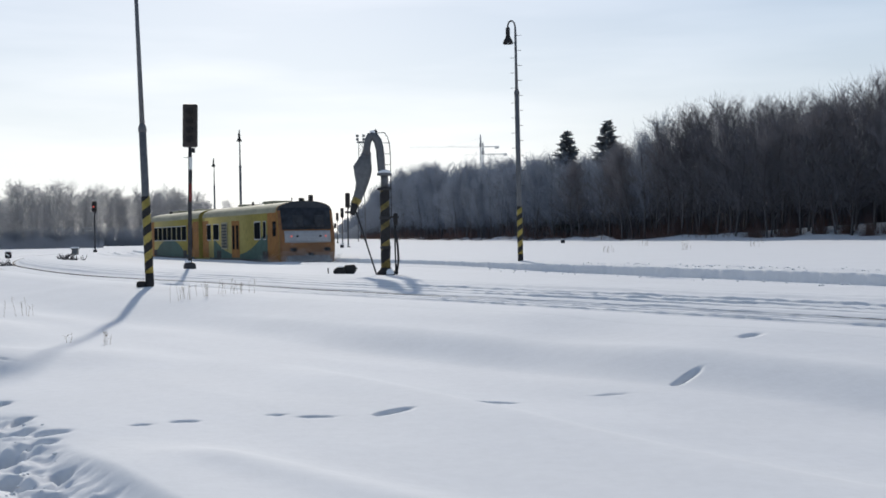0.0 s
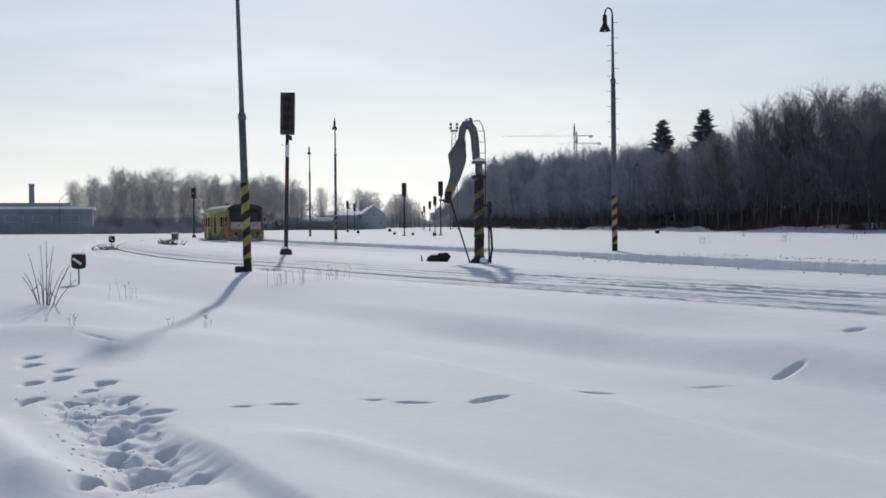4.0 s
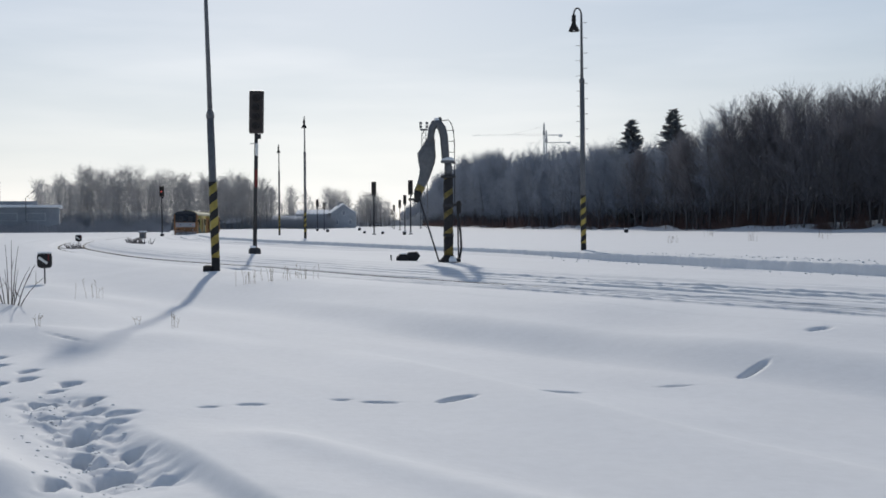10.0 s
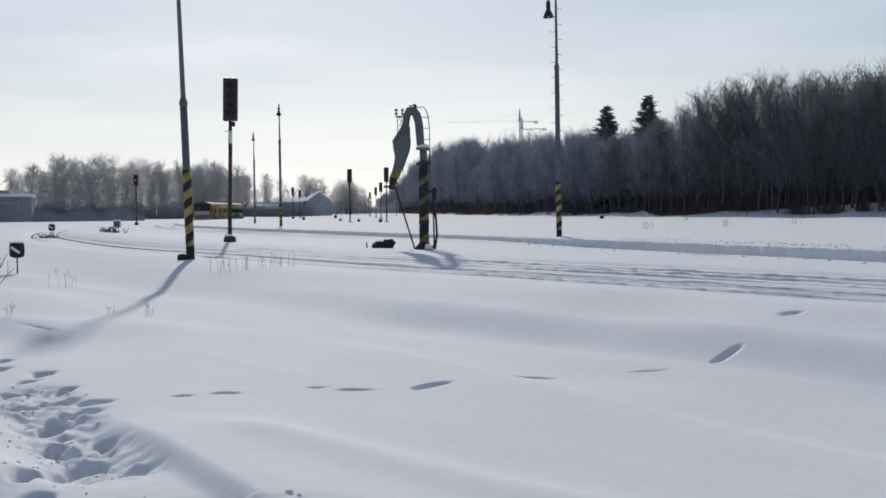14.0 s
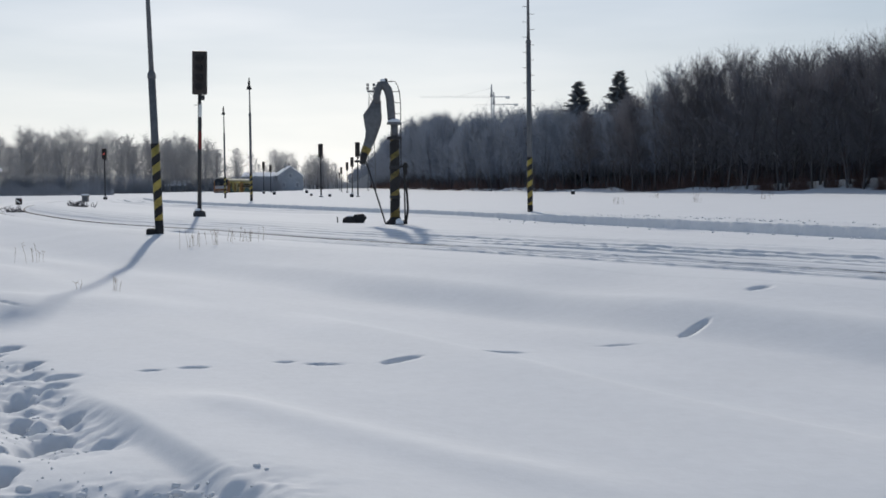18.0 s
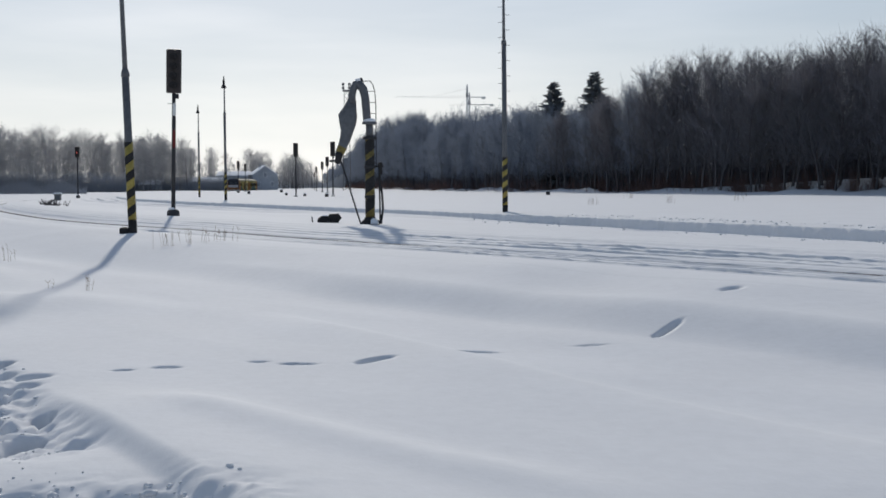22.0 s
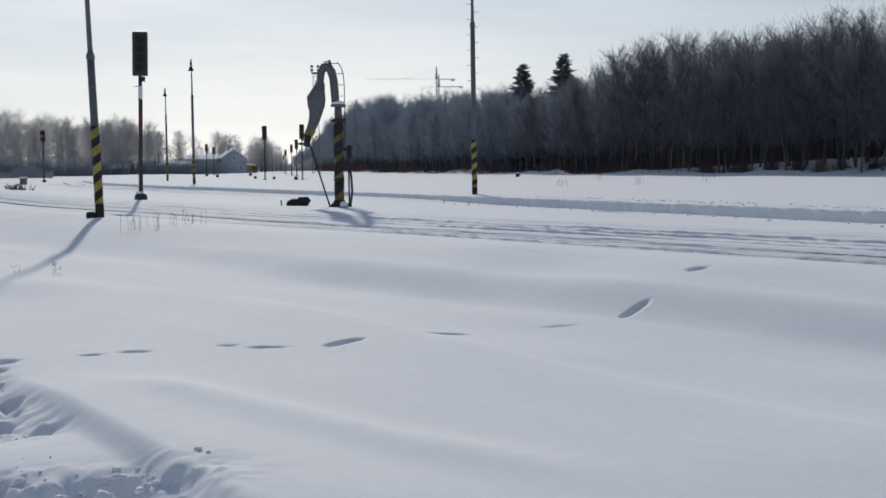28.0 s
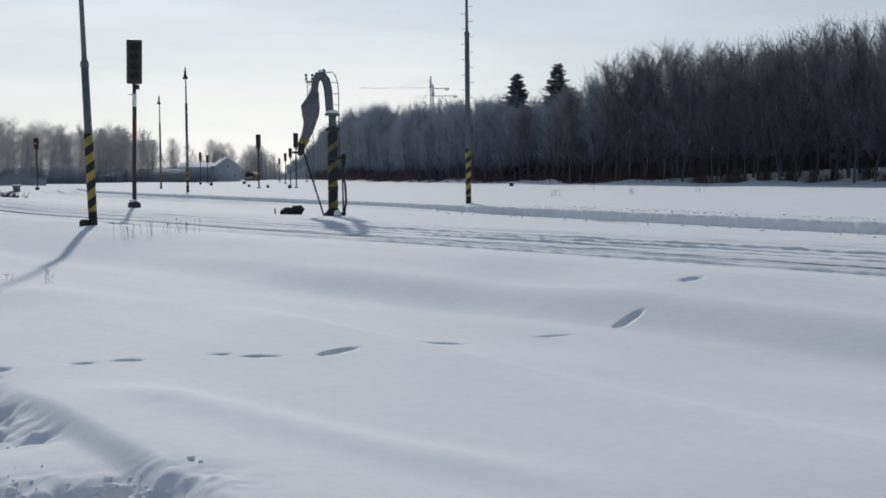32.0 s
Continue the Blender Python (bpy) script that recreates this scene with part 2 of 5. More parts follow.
NEAR_TRACK = smooth_line([(60, -66), (23.1, -10.5), (10.6, 7.65), (6.4, 13.65), (3.05, 18.3), (-1.45, 24.6), (-5.4, 31.1), (-9.6, 38.1),
                          (-15.8, 51.1), (-22.2, 67.3), (-29.0, 92), (-35, 125), (-39.5, 165)], 1.5)
FAR_TRACK = smooth_line([(70, -90), (22.4, -2.2), (13.2, 16.4), (9.6, 25.1), (4.45, 37.3), (-3.1, 54.5), (-7.7, 64.8), (-12.75, 75.8), (-18.3, 90.5), (-21.3, 98.0), (-23.3, 105.5),
                         (-29.9, 131), (-32.9, 150), (-34.2, 170), (-33.8, 195), (-31.9, 228), (-30.1, 265), (-27.6, 305), (-23.6, 371), (-22.6, 480), (-22, 640)], 1.5)


def off_line(x, y, line):
    """The distance from a line of places, positive on its left."""
    best = np.full(x.shape, 1e9)
    sign = np.ones(x.shape)
    for (ax, ay), (bx, by) in zip(line, line[1:]):
        dx, dy = bx - ax, by - ay
        u = np.clip(((x - ax) * dx + (y - ay) * dy) / (dx * dx + dy * dy), 0, 1)
        ex, ey = x - ax - u * dx, y - ay - u * dy
        d = ex * ex + ey * ey
        closer = d < best
        best = np.where(closer, d, best)
        sign = np.where(closer, np.sign(dx * ey - dy * ex), sign)
    return np.sqrt(best) * np.where(sign == 0, 1, sign)


# ---- the snow-covered ground ----
LATTICE = np.random.RandomState(5).rand(256, 256)


def lumps(x, y):
    """Smooth value noise between -1 and 1."""
    i, j = np.floor(x).astype(int), np.floor(y).astype(int)
    u, v = x - i, y - j
    u, v = u * u * (3 - 2 * u), v * v * (3 - 2 * v)
    g = lambda a, b: LATTICE[(i + a) % 256, (j + b) % 256]
    return 2 * ((g(0, 0) * (1 - u) + g(1, 0) * u) * (1 - v) + (g(0, 1) * (1 - u) + g(1, 1) * u) * v) - 1


def ss(a, b, v):
    t = np.clip((v - a) / (b - a), 0, 1)
    return t * t * (3 - 2 * t)


def along(x, y, a, b):
    """Place along the stretch a to b (0 to 1) and distance to the left of it."""
    dx, dy = b[0] - a[0], b[1] - a[1]
    n = math.hypot(dx, dy)
    return ((x - a[0]) * dx + (y - a[1]) * dy) / n / n, (dx * (y - a[1]) - dy * (x - a[0])) / n


# footprints: x, y, half length, half width, turn in degrees, depth
LONE_STEPS = [(0.16, 8.93, 0.19, 0.075, 40, 0.20), (-0.46, 8.92, 0.17, 0.04, -12, 0.07), (-0.79, 9.08, 0.10, 0.035, -4, 0.035),
              (-1.50, 8.86, 0.12, 0.055, 10, 0.09), (-1.82, 8.74, 0.11, 0.04, 14, 0.035), (1.07, 9.50, 0.20, 0.055, 10, 0.11),
              (2.14, 9.80, 0.22, 0.035, -10, 0.022), (2.94, 10.14, 0.22, 0.055, 38, 0.16), (4.0, 11.40, 0.18, 0.07, 28, 0.08), (8.6, 24.0, 0.22, 0.14, 20, 0.10),
              (-4.52, 13.42, 0.40, 0.035, -22, 0.03)]
TRAIL_STEPS = [(-4.84, 12.1, 0.099, 0.129, 0, 0.23), (-4.56, 11.4, 0.087, 0.113, 0, 0.207), (-4.06, 10.97, 0.092, 0.113, 0, 0.207), (-3.87, 10.42, 0.099, 0.121, 0, 0.207),
               (-3.36, 10.12, 0.099, 0.129, 4, 0.23), (-3.31, 9.6, 0.087, 0.121, -10, 0.138), (-2.87, 9.2, 0.099, 0.121, 0, 0.23), (-4.06, 10.17, 0.099, 0.113, 0, 0.23),
               (-3.67, 9.18, 0.087, 0.113, 0, 0.207), (-3.22, 9.05, 0.20, 0.07, -14, 0.15), (-3.02, 8.50, 0.115, 0.15, -20, 0.26), (-2.72, 8.70, 0.15, 0.06, -22, 0.11),
               (-2.45, 8.52, 0.16, 0.06, 5, 0.12), (-2.42, 8.18, 0.13, 0.07, 12, 0.11), (-2.55, 7.82, 0.12, 0.16, 10, 0.28), (-2.02, 7.25, 0.10, 0.10, 25, 0.19),
               (-2.31, 7.15, 0.09, 0.09, -10, 0.17), (-2.22, 6.98, 0.07, 0.06, 20, 0.10), (-1.95, 6.72, 0.125, 0.115, 8, 0.26), (-2.05, 6.46, 0.07, 0.13, 0, 0.25), (-2.16, 6.2, 0.08, 0.13, 0, 0.17),
               (-1.60, 6.42, 0.11, 0.10, -30, 0.05), (-1.95, 5.75, 0.10, 0.12, 0, 0.23), (-1.62, 5.32, 0.13, 0.10, 10, 0.16), (-1.0, 5.2, 0.15, 0.11, 30, 0.28),
               (-1.42, 4.85, 0.142, 0.121, 0, 0.2), (-0.70, 4.85, 0.109, 0.10, 20, 0.17), (-1.9, 4.7, 0.109, 0.129, 0, 0.2)]
WOOD_EDGE = smooth_line([(75, 40), (58, 82), (43.5, 112), (30, 148), (20, 190), (12.5, 250), (6.5, 330), (3, 420), (0, 500), (-6, 620), (-13, 720), (-22, 800), (-32, 880)], 6)


def ground(x, y):
    """The height of the snow."""
    x, y = np.asarray(x, float), np.asarray(y, float)
    near = off_line(x, y, NEAR_TRACK)
    far = off_line(x, y, FAR_TRACK)
    wood = off_line(x, y, WOOD_EDGE)
    z = np.zeros(x.shape)
    u, v = 0.82 * y - 0.57 * x, 0.57 * y + 0.82 * x
    close = 1 - ss(18, 45, np.abs(y))
    # the bank falls from the near track to the field in front of it
    foot = near + 0.35 * lumps(u * 0.23, v * 0.1)
    brink = 0.45 * ss(-4.0, 0.5, x) + 0.1 * ss(1.0, 4.0, x)
    z -= (0.42 * close + 0.10 * (1 - close)) * ((1 - brink) * ss(1.6, 5.2, foot) + brink * ss(4.0, 5.0, foot))
    z += 0.025 * np.exp(-((foot - 5.7) / 0.5) ** 2) * close * (1 - ss(-3.5, -1.5, x))
    z -= 0.12 * ss(5.0, 1.0, y) * (np.abs(x) < 400)
    # wind drifts along the tracks
    soft = 0.028 * lumps(u * 0.22 + 3, v * 0.75) + 0.018 * lumps(u * 0.45 + 9, v * 1.3 + 4) + 0.002 * lumps(u * 1.7, v * 4)
    soft = soft + 0.030 * lumps(u * 0.55 + 31, v * 0.9 + 13) * ss(0.0, 2.5, x)
    z += soft * ss(1.2, 3.0, near) * close
    z += 0.05 * lumps(x * 0.12, y * 0.12 + 7) * ss(25, 60, y) * (1 - ss(500, 900, y)) * ss(2, 5, np.abs(far)) * ss(2, 5, np.abs(near))
    t, d = along(x, y, (-0.9, 12.2), (2.6, 6.0))
    z += 0.055 * np.exp(-np.maximum(d, 0) ** 2 / 0.04 - np.minimum(d, 0) ** 2 / 0.5) * ss(-0.1, 0.2, t) * (1 - ss(1.1, 1.6, t))
    t, d = along(x, y, (-2.55, 8.68), (-0.72, 5.38))
    z += 0.085 * (ss(-0.18, 0.0, d) * (1 - ss(0.1, 1.3, d))) * ss(0.15, 0.6, t) * (1 - ss(1.1, 1.7, t))
    t, d = along(x, y, (-1.75, 7.6), (0.6, 5.2))
    z += 0.05 * np.exp(-(d - 0.25) ** 2 / 0.06) * ss(0, 0.3, t) * (1 - ss(0.9, 1.3, t))
    # a mound with a bush, and a drift at the left of the trail
    z += 0.30 * np.exp(-((x + 7.2) / 1.6) ** 2 - ((y - 17.5) / 2.6) ** 2) + 0.22 * np.exp(-((x + 5.3) / 1.4) ** 2 - ((y - 13.9) / 1.0) ** 2)
    t, d = along(x, y, (-3.6, 8.4), (-2.1, 6.2))
    z += 0.18 * np.exp(-(d + 0.35) ** 2 / 0.07) * ss(-0.2, 0.2, t) * (1 - ss(0.9, 1.2, t))
    # footprints
    wob, bend = lumps(x * 9, y * 9), lumps(x * 4.3 + 50, y * 4.3)
    for steps in (LONE_STEPS, TRAIL_STEPS):
        for fx, fy, hl, hw, turn, deep in steps:
            c, s = math.cos(radians(turn)), math.sin(radians(turn))
            a, b = (c * (x - fx) + s * (y - fy)) / (hl if steps is LONE_STEPS else hl * 0.66), (-s * (x - fx) + c * (y - fy)) / (hw * (1.0 if steps is LONE_STEPS else 1.1))
            if steps is LONE_STEPS:
                r = np.sqrt(a * a + b * b) * (1 + 0.10 * wob)
                z -= deep * 2.2 * np.exp(-2.8 * r * r) - 0.010 * np.exp(-((r - 1.2) / 0.22) ** 2) * (deep > 0.12)
            else:
                # steep on the far side, ramped on the near one
                r = np.sqrt(a * a + np.where(b > 0, 1.35 * b, 0.85 * b) ** 2) * (1 + 0.16 * wob + 0.22 * bend)
                z -= deep * 1.35 / (1 + 2.2 * r ** 5) - 0.014 * np.exp(-((r - 1.35) / 0.25) ** 2) * (deep > 0.12)
    # trampled, broken snow along the trail
    t, d = along(x, y, (-3.3, 9.3), (-1.7, 6.2))
    tramp = ss(0.42, 0.1, np.abs(d)) * ss(-0.05, 0.1, t) * (1 - ss(0.95, 1.1, t))
    tramp = np.maximum(tramp, np.exp(-((x + 1.45) / 0.85) ** 2 - ((y - 4.95) / 0.42) ** 2))
    churn = 1 + 2.6 * np.exp(-((x + 1.45) / 0.8) ** 2 - ((y - 4.95) / 0.4) ** 2)
    z += tramp * churn * (0.035 * lumps(x * 5, y * 5) + 0.028 * lumps(x * 11, y * 11) + 0.016 * lumps(x * 22, y * 22) - 0.05)
    # the near track: two rails, each in a ragged groove, and terraces of old wheel and plough lines
    rag = 0.025 * lumps(x * 1.1, y * 1.1) + 0.012 * lumps(x * 3.5, y * 3.5)
    inner = np.abs(near)
    z -= 0.10 * (1 - ss(1.0, 2.6, inner)) * (1 - ss(60, 150, y))
    z -= 0.14 * (1 - ss(0.95, 1.35, inner + rag)) * ss(30, 46, y) * (1 - ss(110, 150, y)) * 0.6
    z -= 0.05 * (1 - ss(0.75, 1.0, inner + rag)) * (1 - ss(60, 150, y))
    z -= 0.11 * np.exp(-((inner - 0.70 + rag * 0.5) / 0.055) ** 4)
    z -= 0.02 * ss(19, 25, y) * (1 - ss(0.95, 1.15, inner + rag)) * (1 - ss(60, 150, y))
    rut = near + rag * 0.8 + 0.03 * lumps(x * 0.25, y * 0.25) + 0.010 * lumps(x * 8, y * 8)
    fade = (1 - ss(55, 110, y)) * (1 - 0.35 * ss(19, 28, y))
    for c, high, gentle in ((-2.35, 0.03, 0.45), (-1.95, 0.04, 0.40), (-1.62, 0.05, 0.30), (-1.38, 0.05, 0.22), (-1.12, 0.05, 0.22), (-0.80, 0.035, 0.15), (-0.40, 0.035, 0.18),
                            (-0.08, 0.03, 0.25), (0.28, 0.03, 0.25), (0.62, 0.05, 0.20), (0.98, 0.055, 0.18), (1.22, 0.015, 0.15)):
        q = rut - c
        tall = high * (0.62 + 0.28 * lumps(u * 0.3 + c * 9, v * 0.2) + 0.12 * lumps(u * 1.6 + c * 5, v) + 0.25 * lumps(u * 6 + c * 3, v * 6))
        z += np.maximum(tall, 0.0) * np.where(q < 0, np.exp(-(q / gentle) ** 2), 1 - ss(0, 0.02, q)) * fade
    # the broken bank beyond it
    bank = ss(-1.0, -2.1, near + 0.05 * lumps(u * 0.5, v * 0.4)) * (1 - ss(-3.0, -7.0, near)) * (1 - ss(60, 110, y))
    z += bank * 0.05 + (bank * (1 - bank) * 4) * (0.004 * lumps(u * 2.3, v * 5) + 0.011 * lumps(u * 9 + 7, v * 14) * (1 - ss(22, 30, y)))
    # the far track: a trough cleared by trains, with low banks beside it
    f = np.abs(far) + rag * 0.6 + 0.04 * lumps(x * 0.15 + 40, y * 0.15)
    low = 0.05 + 0.13 * ss(40, 55, y)
    deep = 0.30 - 0.09 * ss(33, 42, y)
    streak = 0.010 * lumps(x * 3.0, y * 3.0) + 0.010 * lumps(x * 7.0, y * 7.0)
    z -= np.where(far < 0, deep * (1 - ss(1.48, 1.56, f + 0.03 * lumps(x * 2.2, y * 2.2) + 0.035 * lumps(x * 6.5, y * 6.5))) + streak * ss(0.9, 1.3, f) * (1 - ss(2.0, 2.5, f)),
                  low + (deep - low) * (1 - ss(1.3, 1.9 + 1.6 * ss(40, 55, y), f)) - low * ss(4.5, 11, f)) * (1 - ss(200, 420, y))
    z -= 0.17 * np.exp(-((np.abs(far) - 0.70 + rag * 0.7) / 0.17) ** 4) * (1 - ss(200, 420, y))
    z += (0.04 + 0.01 * lumps(x * 0.9, y * 0.9) + 0.008 * lumps(x * 2.3, y * 2.3) + 0.025 * lumps(x * 4.6, y * 4.6)) * np.exp(-((f - 2.45) / 0.4) ** 2) * (far < 0) * (1 - ss(150, 300, y))
    # a low windrow on its near side, cut steep towards the field
    row = far + rag + 0.03 * lumps(x * 2.2 + 9, y * 2.2) - 2.15
    z += (0.11 + 0.05 * lumps(u * 0.25, v * 0.25)) * np.where(row < 0, np.exp(-(row / 0.55) ** 2), 1 - ss(0, 0.06, row)) * ss(31, 37, y) * (1 - ss(95, 150, y))
    for c, high in ((-0.5, 0.06), (0.48, 0.07), (1.05, 0.07)):
        z += high * (0.8 + 0.4 * lumps(u * 0.3 + c * 9, v * 0.2)) * np.exp(-((far + rag - c) / 0.12) ** 2) * (1 - ss(150, 300, y))
    # heaps at the edge of the wood, and its slope
    z += (0.35 + 0.5 * lumps(x * 0.21, y * 0.21)) * np.exp(-((wood + 1.0) / 2.0) ** 2) * (y < 420)
    z += 1.3 * ss(-1.0, -8.0, wood + 1.5 * lumps(x * 0.15, y * 0.15)) * (1 - ss(110, 150, y)) * ss(40, 60, y)
    z += 0.045 * np.clip(-wood - 3, 0, 120) * (x > -5) * (1 - ss(300, 480, y)) * ss(20, 60, y)
    return z


def spread(stops):
    """Grid lines: (start, end, step) stretches, then outwards in growing steps."""
    out = []
    for a, b, s in stops:
        out.extend(np.linspace(a, b, max(1, int(round((b - a) / s))), endpoint=False))
    lo, hi, s = out[0], stops[-1][1], stops[-1][2]
    out.append(hi)
    while hi < 3500:
        s *= 1.16
        hi += s
        out.append(hi)
    s, pre = stops[0][2], []
    while lo > -3500:
        s *= 1.22
        lo -= s
        pre.append(lo)
    return np.array(pre[::-1] + out)


gx = spread([(-22, -9, 0.14), (-9, -5, 0.08), (-5, -2.7, 0.036), (-2.7, -0.3, 0.022), (-0.3, 4.2, 0.04), (4.2, 9, 0.08), (9, 15, 0.14)])
gy = spread([(3.5, 4.6, 0.08), (4.6, 6.0, 0.02), (6.0, 11, 0.032), (11, 18, 0.055), (18, 32, 0.085), (32, 60, 0.2), (60, 130, 0.8), (130, 330, 3.5)])
GX, GY = np.meshgrid(gx, gy)

# the beds of both tracks are finer strips of the same snow, let into the field
BEDS = ((NEAR_TRACK, 3.1, 0.015, ((9.2, 24, 0.07), (24, 42, 0.12), (42, 126, 0.5))), (FAR_TRACK, 4.4, 0.026, ((13.5, 40, 0.12), (40, 70, 0.2), (70, 126, 0.6))))
GZ = ground(GX, GY)
for line, half, fine, stretches in BEDS:
    dist = np.abs(off_line(GX, GY, line))
    GZ -= 0.3 * (1 - ss(half - 1.3, half - 0.8, dist)) * ss(stretches[0][0] + 0.3, stretches[0][0] + 0.8, GY) * (1 - ss(112, 122, GY))
nx, ny = len(gx), len(gy)
idx = np.arange(nx * ny).reshape(ny, nx)
quads = np.stack([idx[:-1, :-1], idx[:-1, 1:], idx[1:, 1:], idx[1:, :-1]], -1).reshape(-1, 4)
ground_ob = new("ground", mesh_np("ground", np.stack([GX, GY, GZ], -1).reshape(-1, 3), quads, SNOW, True))
tagged(ground_ob, "wide field of fresh white snow with drifts and footprints", "snow", kind="structure")


def snow_strip(line, half, fine, stretches):
    """A strip of snow that follows a track."""
    far_on = np.concatenate([[0], np.cumsum(np.hypot(*np.diff(line, axis=0).T))])
    at = np.concatenate([np.arange(np.interp(a, line[:, 1], far_on), np.interp(b, line[:, 1], far_on), step) for a, b, step in stretches])
    place = lambda s: np.stack([np.interp(s, far_on, line[:, 0]), np.interp(s, far_on, line[:, 1])], -1)
    p, d = place(at), place(at + 1.2) - place(at - 1.2)
    d /= np.linalg.norm(d, axis=1, keepdims=True)
    mid = np.arange(-1.9, 1.9, fine)
    across = np.concatenate([np.linspace(-half, -1.9, 16, endpoint=False), mid, np.linspace(1.9, half, 16)])
    x, y = p[:, :1] - d[:, 1:] * across, p[:, 1:] + d[:, :1] * across
    z = ground(x, y) + 0.003 - 0.03 * ss(half - 0.3, half, np.abs(across))[None, :] - 0.2 * (1 - ss(stretches[0][0], stretches[0][0] + 0.3, y)) - 0.1 * ss(120, 125, y)
    cells = np.arange(x.size).reshape(x.shape)
    q = np.stack([cells[:-1, :-1], cells[1:, :-1], cells[1:, 1:], cells[:-1, 1:]], -1).reshape(-1, 4)
    return mesh_np("track_snow", np.stack([x, y, z], -1).reshape(-1, 3), q, SNOW, True)


for bed in BEDS:
    tagged(new("track_snow", snow_strip(*bed)), "snow bed of a railway track with parallel grooves and ridges", "snow", kind="structure")


def gz(x, y):
    return float(ground(np.array([x]), np.array([y]))[0])


def rail_line(line, side, z, sag, y_max):
    """A rail: a steel profile swept along a track's line."""
    pts = [p for p in line if -20 < p[1] < y_max]
    prof = [(-0.036, 0), (-0.036, -0.035), (-0.012, -0.05), (-0.012, -0.12), (0.012, -0.12), (0.012, -0.05), (0.036, -0.035), (0.036, 0)]
    bm = bmesh.new()
    rows = []
    for i, p in enumerate(pts):
        d = Vector(pts[min(i + 1, len(pts) - 1)] - pts[max(i - 1, 0)]).normalized()
        n = Vector((-d.y, d.x))
        rows.append([bm.verts.new((p[0] + n.x * (side + a), p[1] + n.y * (side + a), z - sag * float(ss(30, 46, p[1])) - 0.2 * sag * float(1 - ss(17, 22, p[1])) + b)) for a, b in prof])
    for a, b in zip(rows, rows[1:]):
        for i in range(len(prof)):
            j = (i + 1) % len(prof)
            bm.faces.new((a[i], a[j], b[j], b[i]))
    bmesh.ops.recalc_face_normals(bm, faces=bm.faces)
    return bm


for line, z, sag, words, far_end in ((NEAR_TRACK, -0.161, 0.066, "snowed-in railway track with only its rail heads showing", 160),
                                (FAR_TRACK, -0.46, 0.0, "railway track in a cleared trough through the snow", 420)):
    track = thing("railway_track", pose(0, 0, 0), words, "railway track", kind="structure")
    part("rail", rail_line(line, 0.7175, z, sag, far_end), RAIL, track)
    part("rail", rail_line(line, -0.7175, z, sag, far_end), RAIL, track)


# ---- poles, lamps and signals ----
def helix_band(r, z0, z1, pitch, width, sides=16):
    """A painted band that winds up a pole of radius r."""
    bm = bmesh.new()
    n = int((z1 - z0 + pitch) / pitch * sides)
    prev = None
    for i in range(n + 1):
        a = i * math.tau / sides
        lo = z0 - pitch * 0.5 + pitch * i / sides
        lo, hi = max(z0, min(z1, lo)), max(z0, min(z1, lo + width))
        pair = [bm.verts.new((r * math.cos(a), r * math.sin(a), h)) for h in (lo, hi)]
        if prev and hi - lo > 0.001:
            bm.faces.new((prev[0], pair[0], pair[1], prev[1])).smooth = True
        prev = pair
    return bm


def striped_foot(parent, r, z0, z1, pitch, width):
    part("yellow_sleeve", cyl((0, 0, z0), (0, 0, z1), r + 0.003, sides=20), YELLOW, parent, "worn yellow paint")
    part("black_stripe", helix_band(r + 0.006, z0, z1, pitch, width, 20), BLACK, parent, "black winding stripe")


def lamp_head(parent, arm_from, reach):
    """A swan-neck arm to -x and a bell-shaped luminaire."""
    pts = [(-(reach / 2) * (1 - math.cos(a)), 0, arm_from + 0.9 * reach * math.sin(a)) for a in (math.pi * k / 10 for k in range(10))]
    pts = [(0, 0, arm_from - 0.15)] + pts + [(-reach, 0, arm_from - 0.02)]
    part("swan_neck", tube(pts, 0.03), DARK, parent)
    lum = part("luminaire", lathe([(0.03, 0.02), (0.075, 0.0), (0.085, -0.22), (0.07, -0.28), (0.10, -0.36), (0.17, -0.5), (0.20, -0.60), (0.19, -0.60), (0.15, -0.5)],
                                  18, (-reach, 0, arm_from)), BLACK, parent, "black bell-shaped shade")
    part("bulb", lathe([(0.02, -0.4), (0.06, -0.46), (0.07, -0.54), (0.02, -0.6)], 12, (-reach, 0, arm_from)), WHITE, lum)


def lamp_post(m, high, step, r0, r1, stripes, pegs, reach, label, foot_box=False):
    post = thing("railway_lamp_post", m, label, "lamp post", "yard lamp posts")
    part("lower_pole", cyl((0, 0, -0.3), (0, 0, step), r0, r0 * 0.9, 18), GALV, post)
    part("collar", lathe([(r0 * 0.95, step - 0.05), (r0 * 1.05, step - 0.02), (r0 * 1.0, step + 0.05), (r1, step + 0.14)], 18), GALV, post)
    part("upper_pole", cyl((0, 0, step + 0.05), (0, 0, high - reach * 0.9), r1, r1 * 0.65, 16), GALV, post)
    striped_foot(post, r0, 0.30, stripes, 0.40, 0.20)
    part("black_foot", cyl((0, 0, -0.2), (0, 0, 0.30), r0 + 0.004, sides=18), BLACK, post)
    if foot_box:
        part("cable_box", box((0.22, 0.22, 0.2), (-0.19, 0, 0.03), 0.07), BLACK, post)
    for k in range(pegs):
        z = stripes + 0.5 + k * 0.28
        s = 1 if k % 2 else -1
        part("climbing_peg", cyl((0, 0, z), (s * (r0 + 0.12), 0, z), 0.009, sides=6), DARK, post)
    lamp_head(post, high - reach * 0.9, reach)
    return post


def at_ground(x, y, sink=0.0, rx=0, ry=0, rz=0):
    return pose(x, y, gz(x, y) - sink, rx, ry, rz)


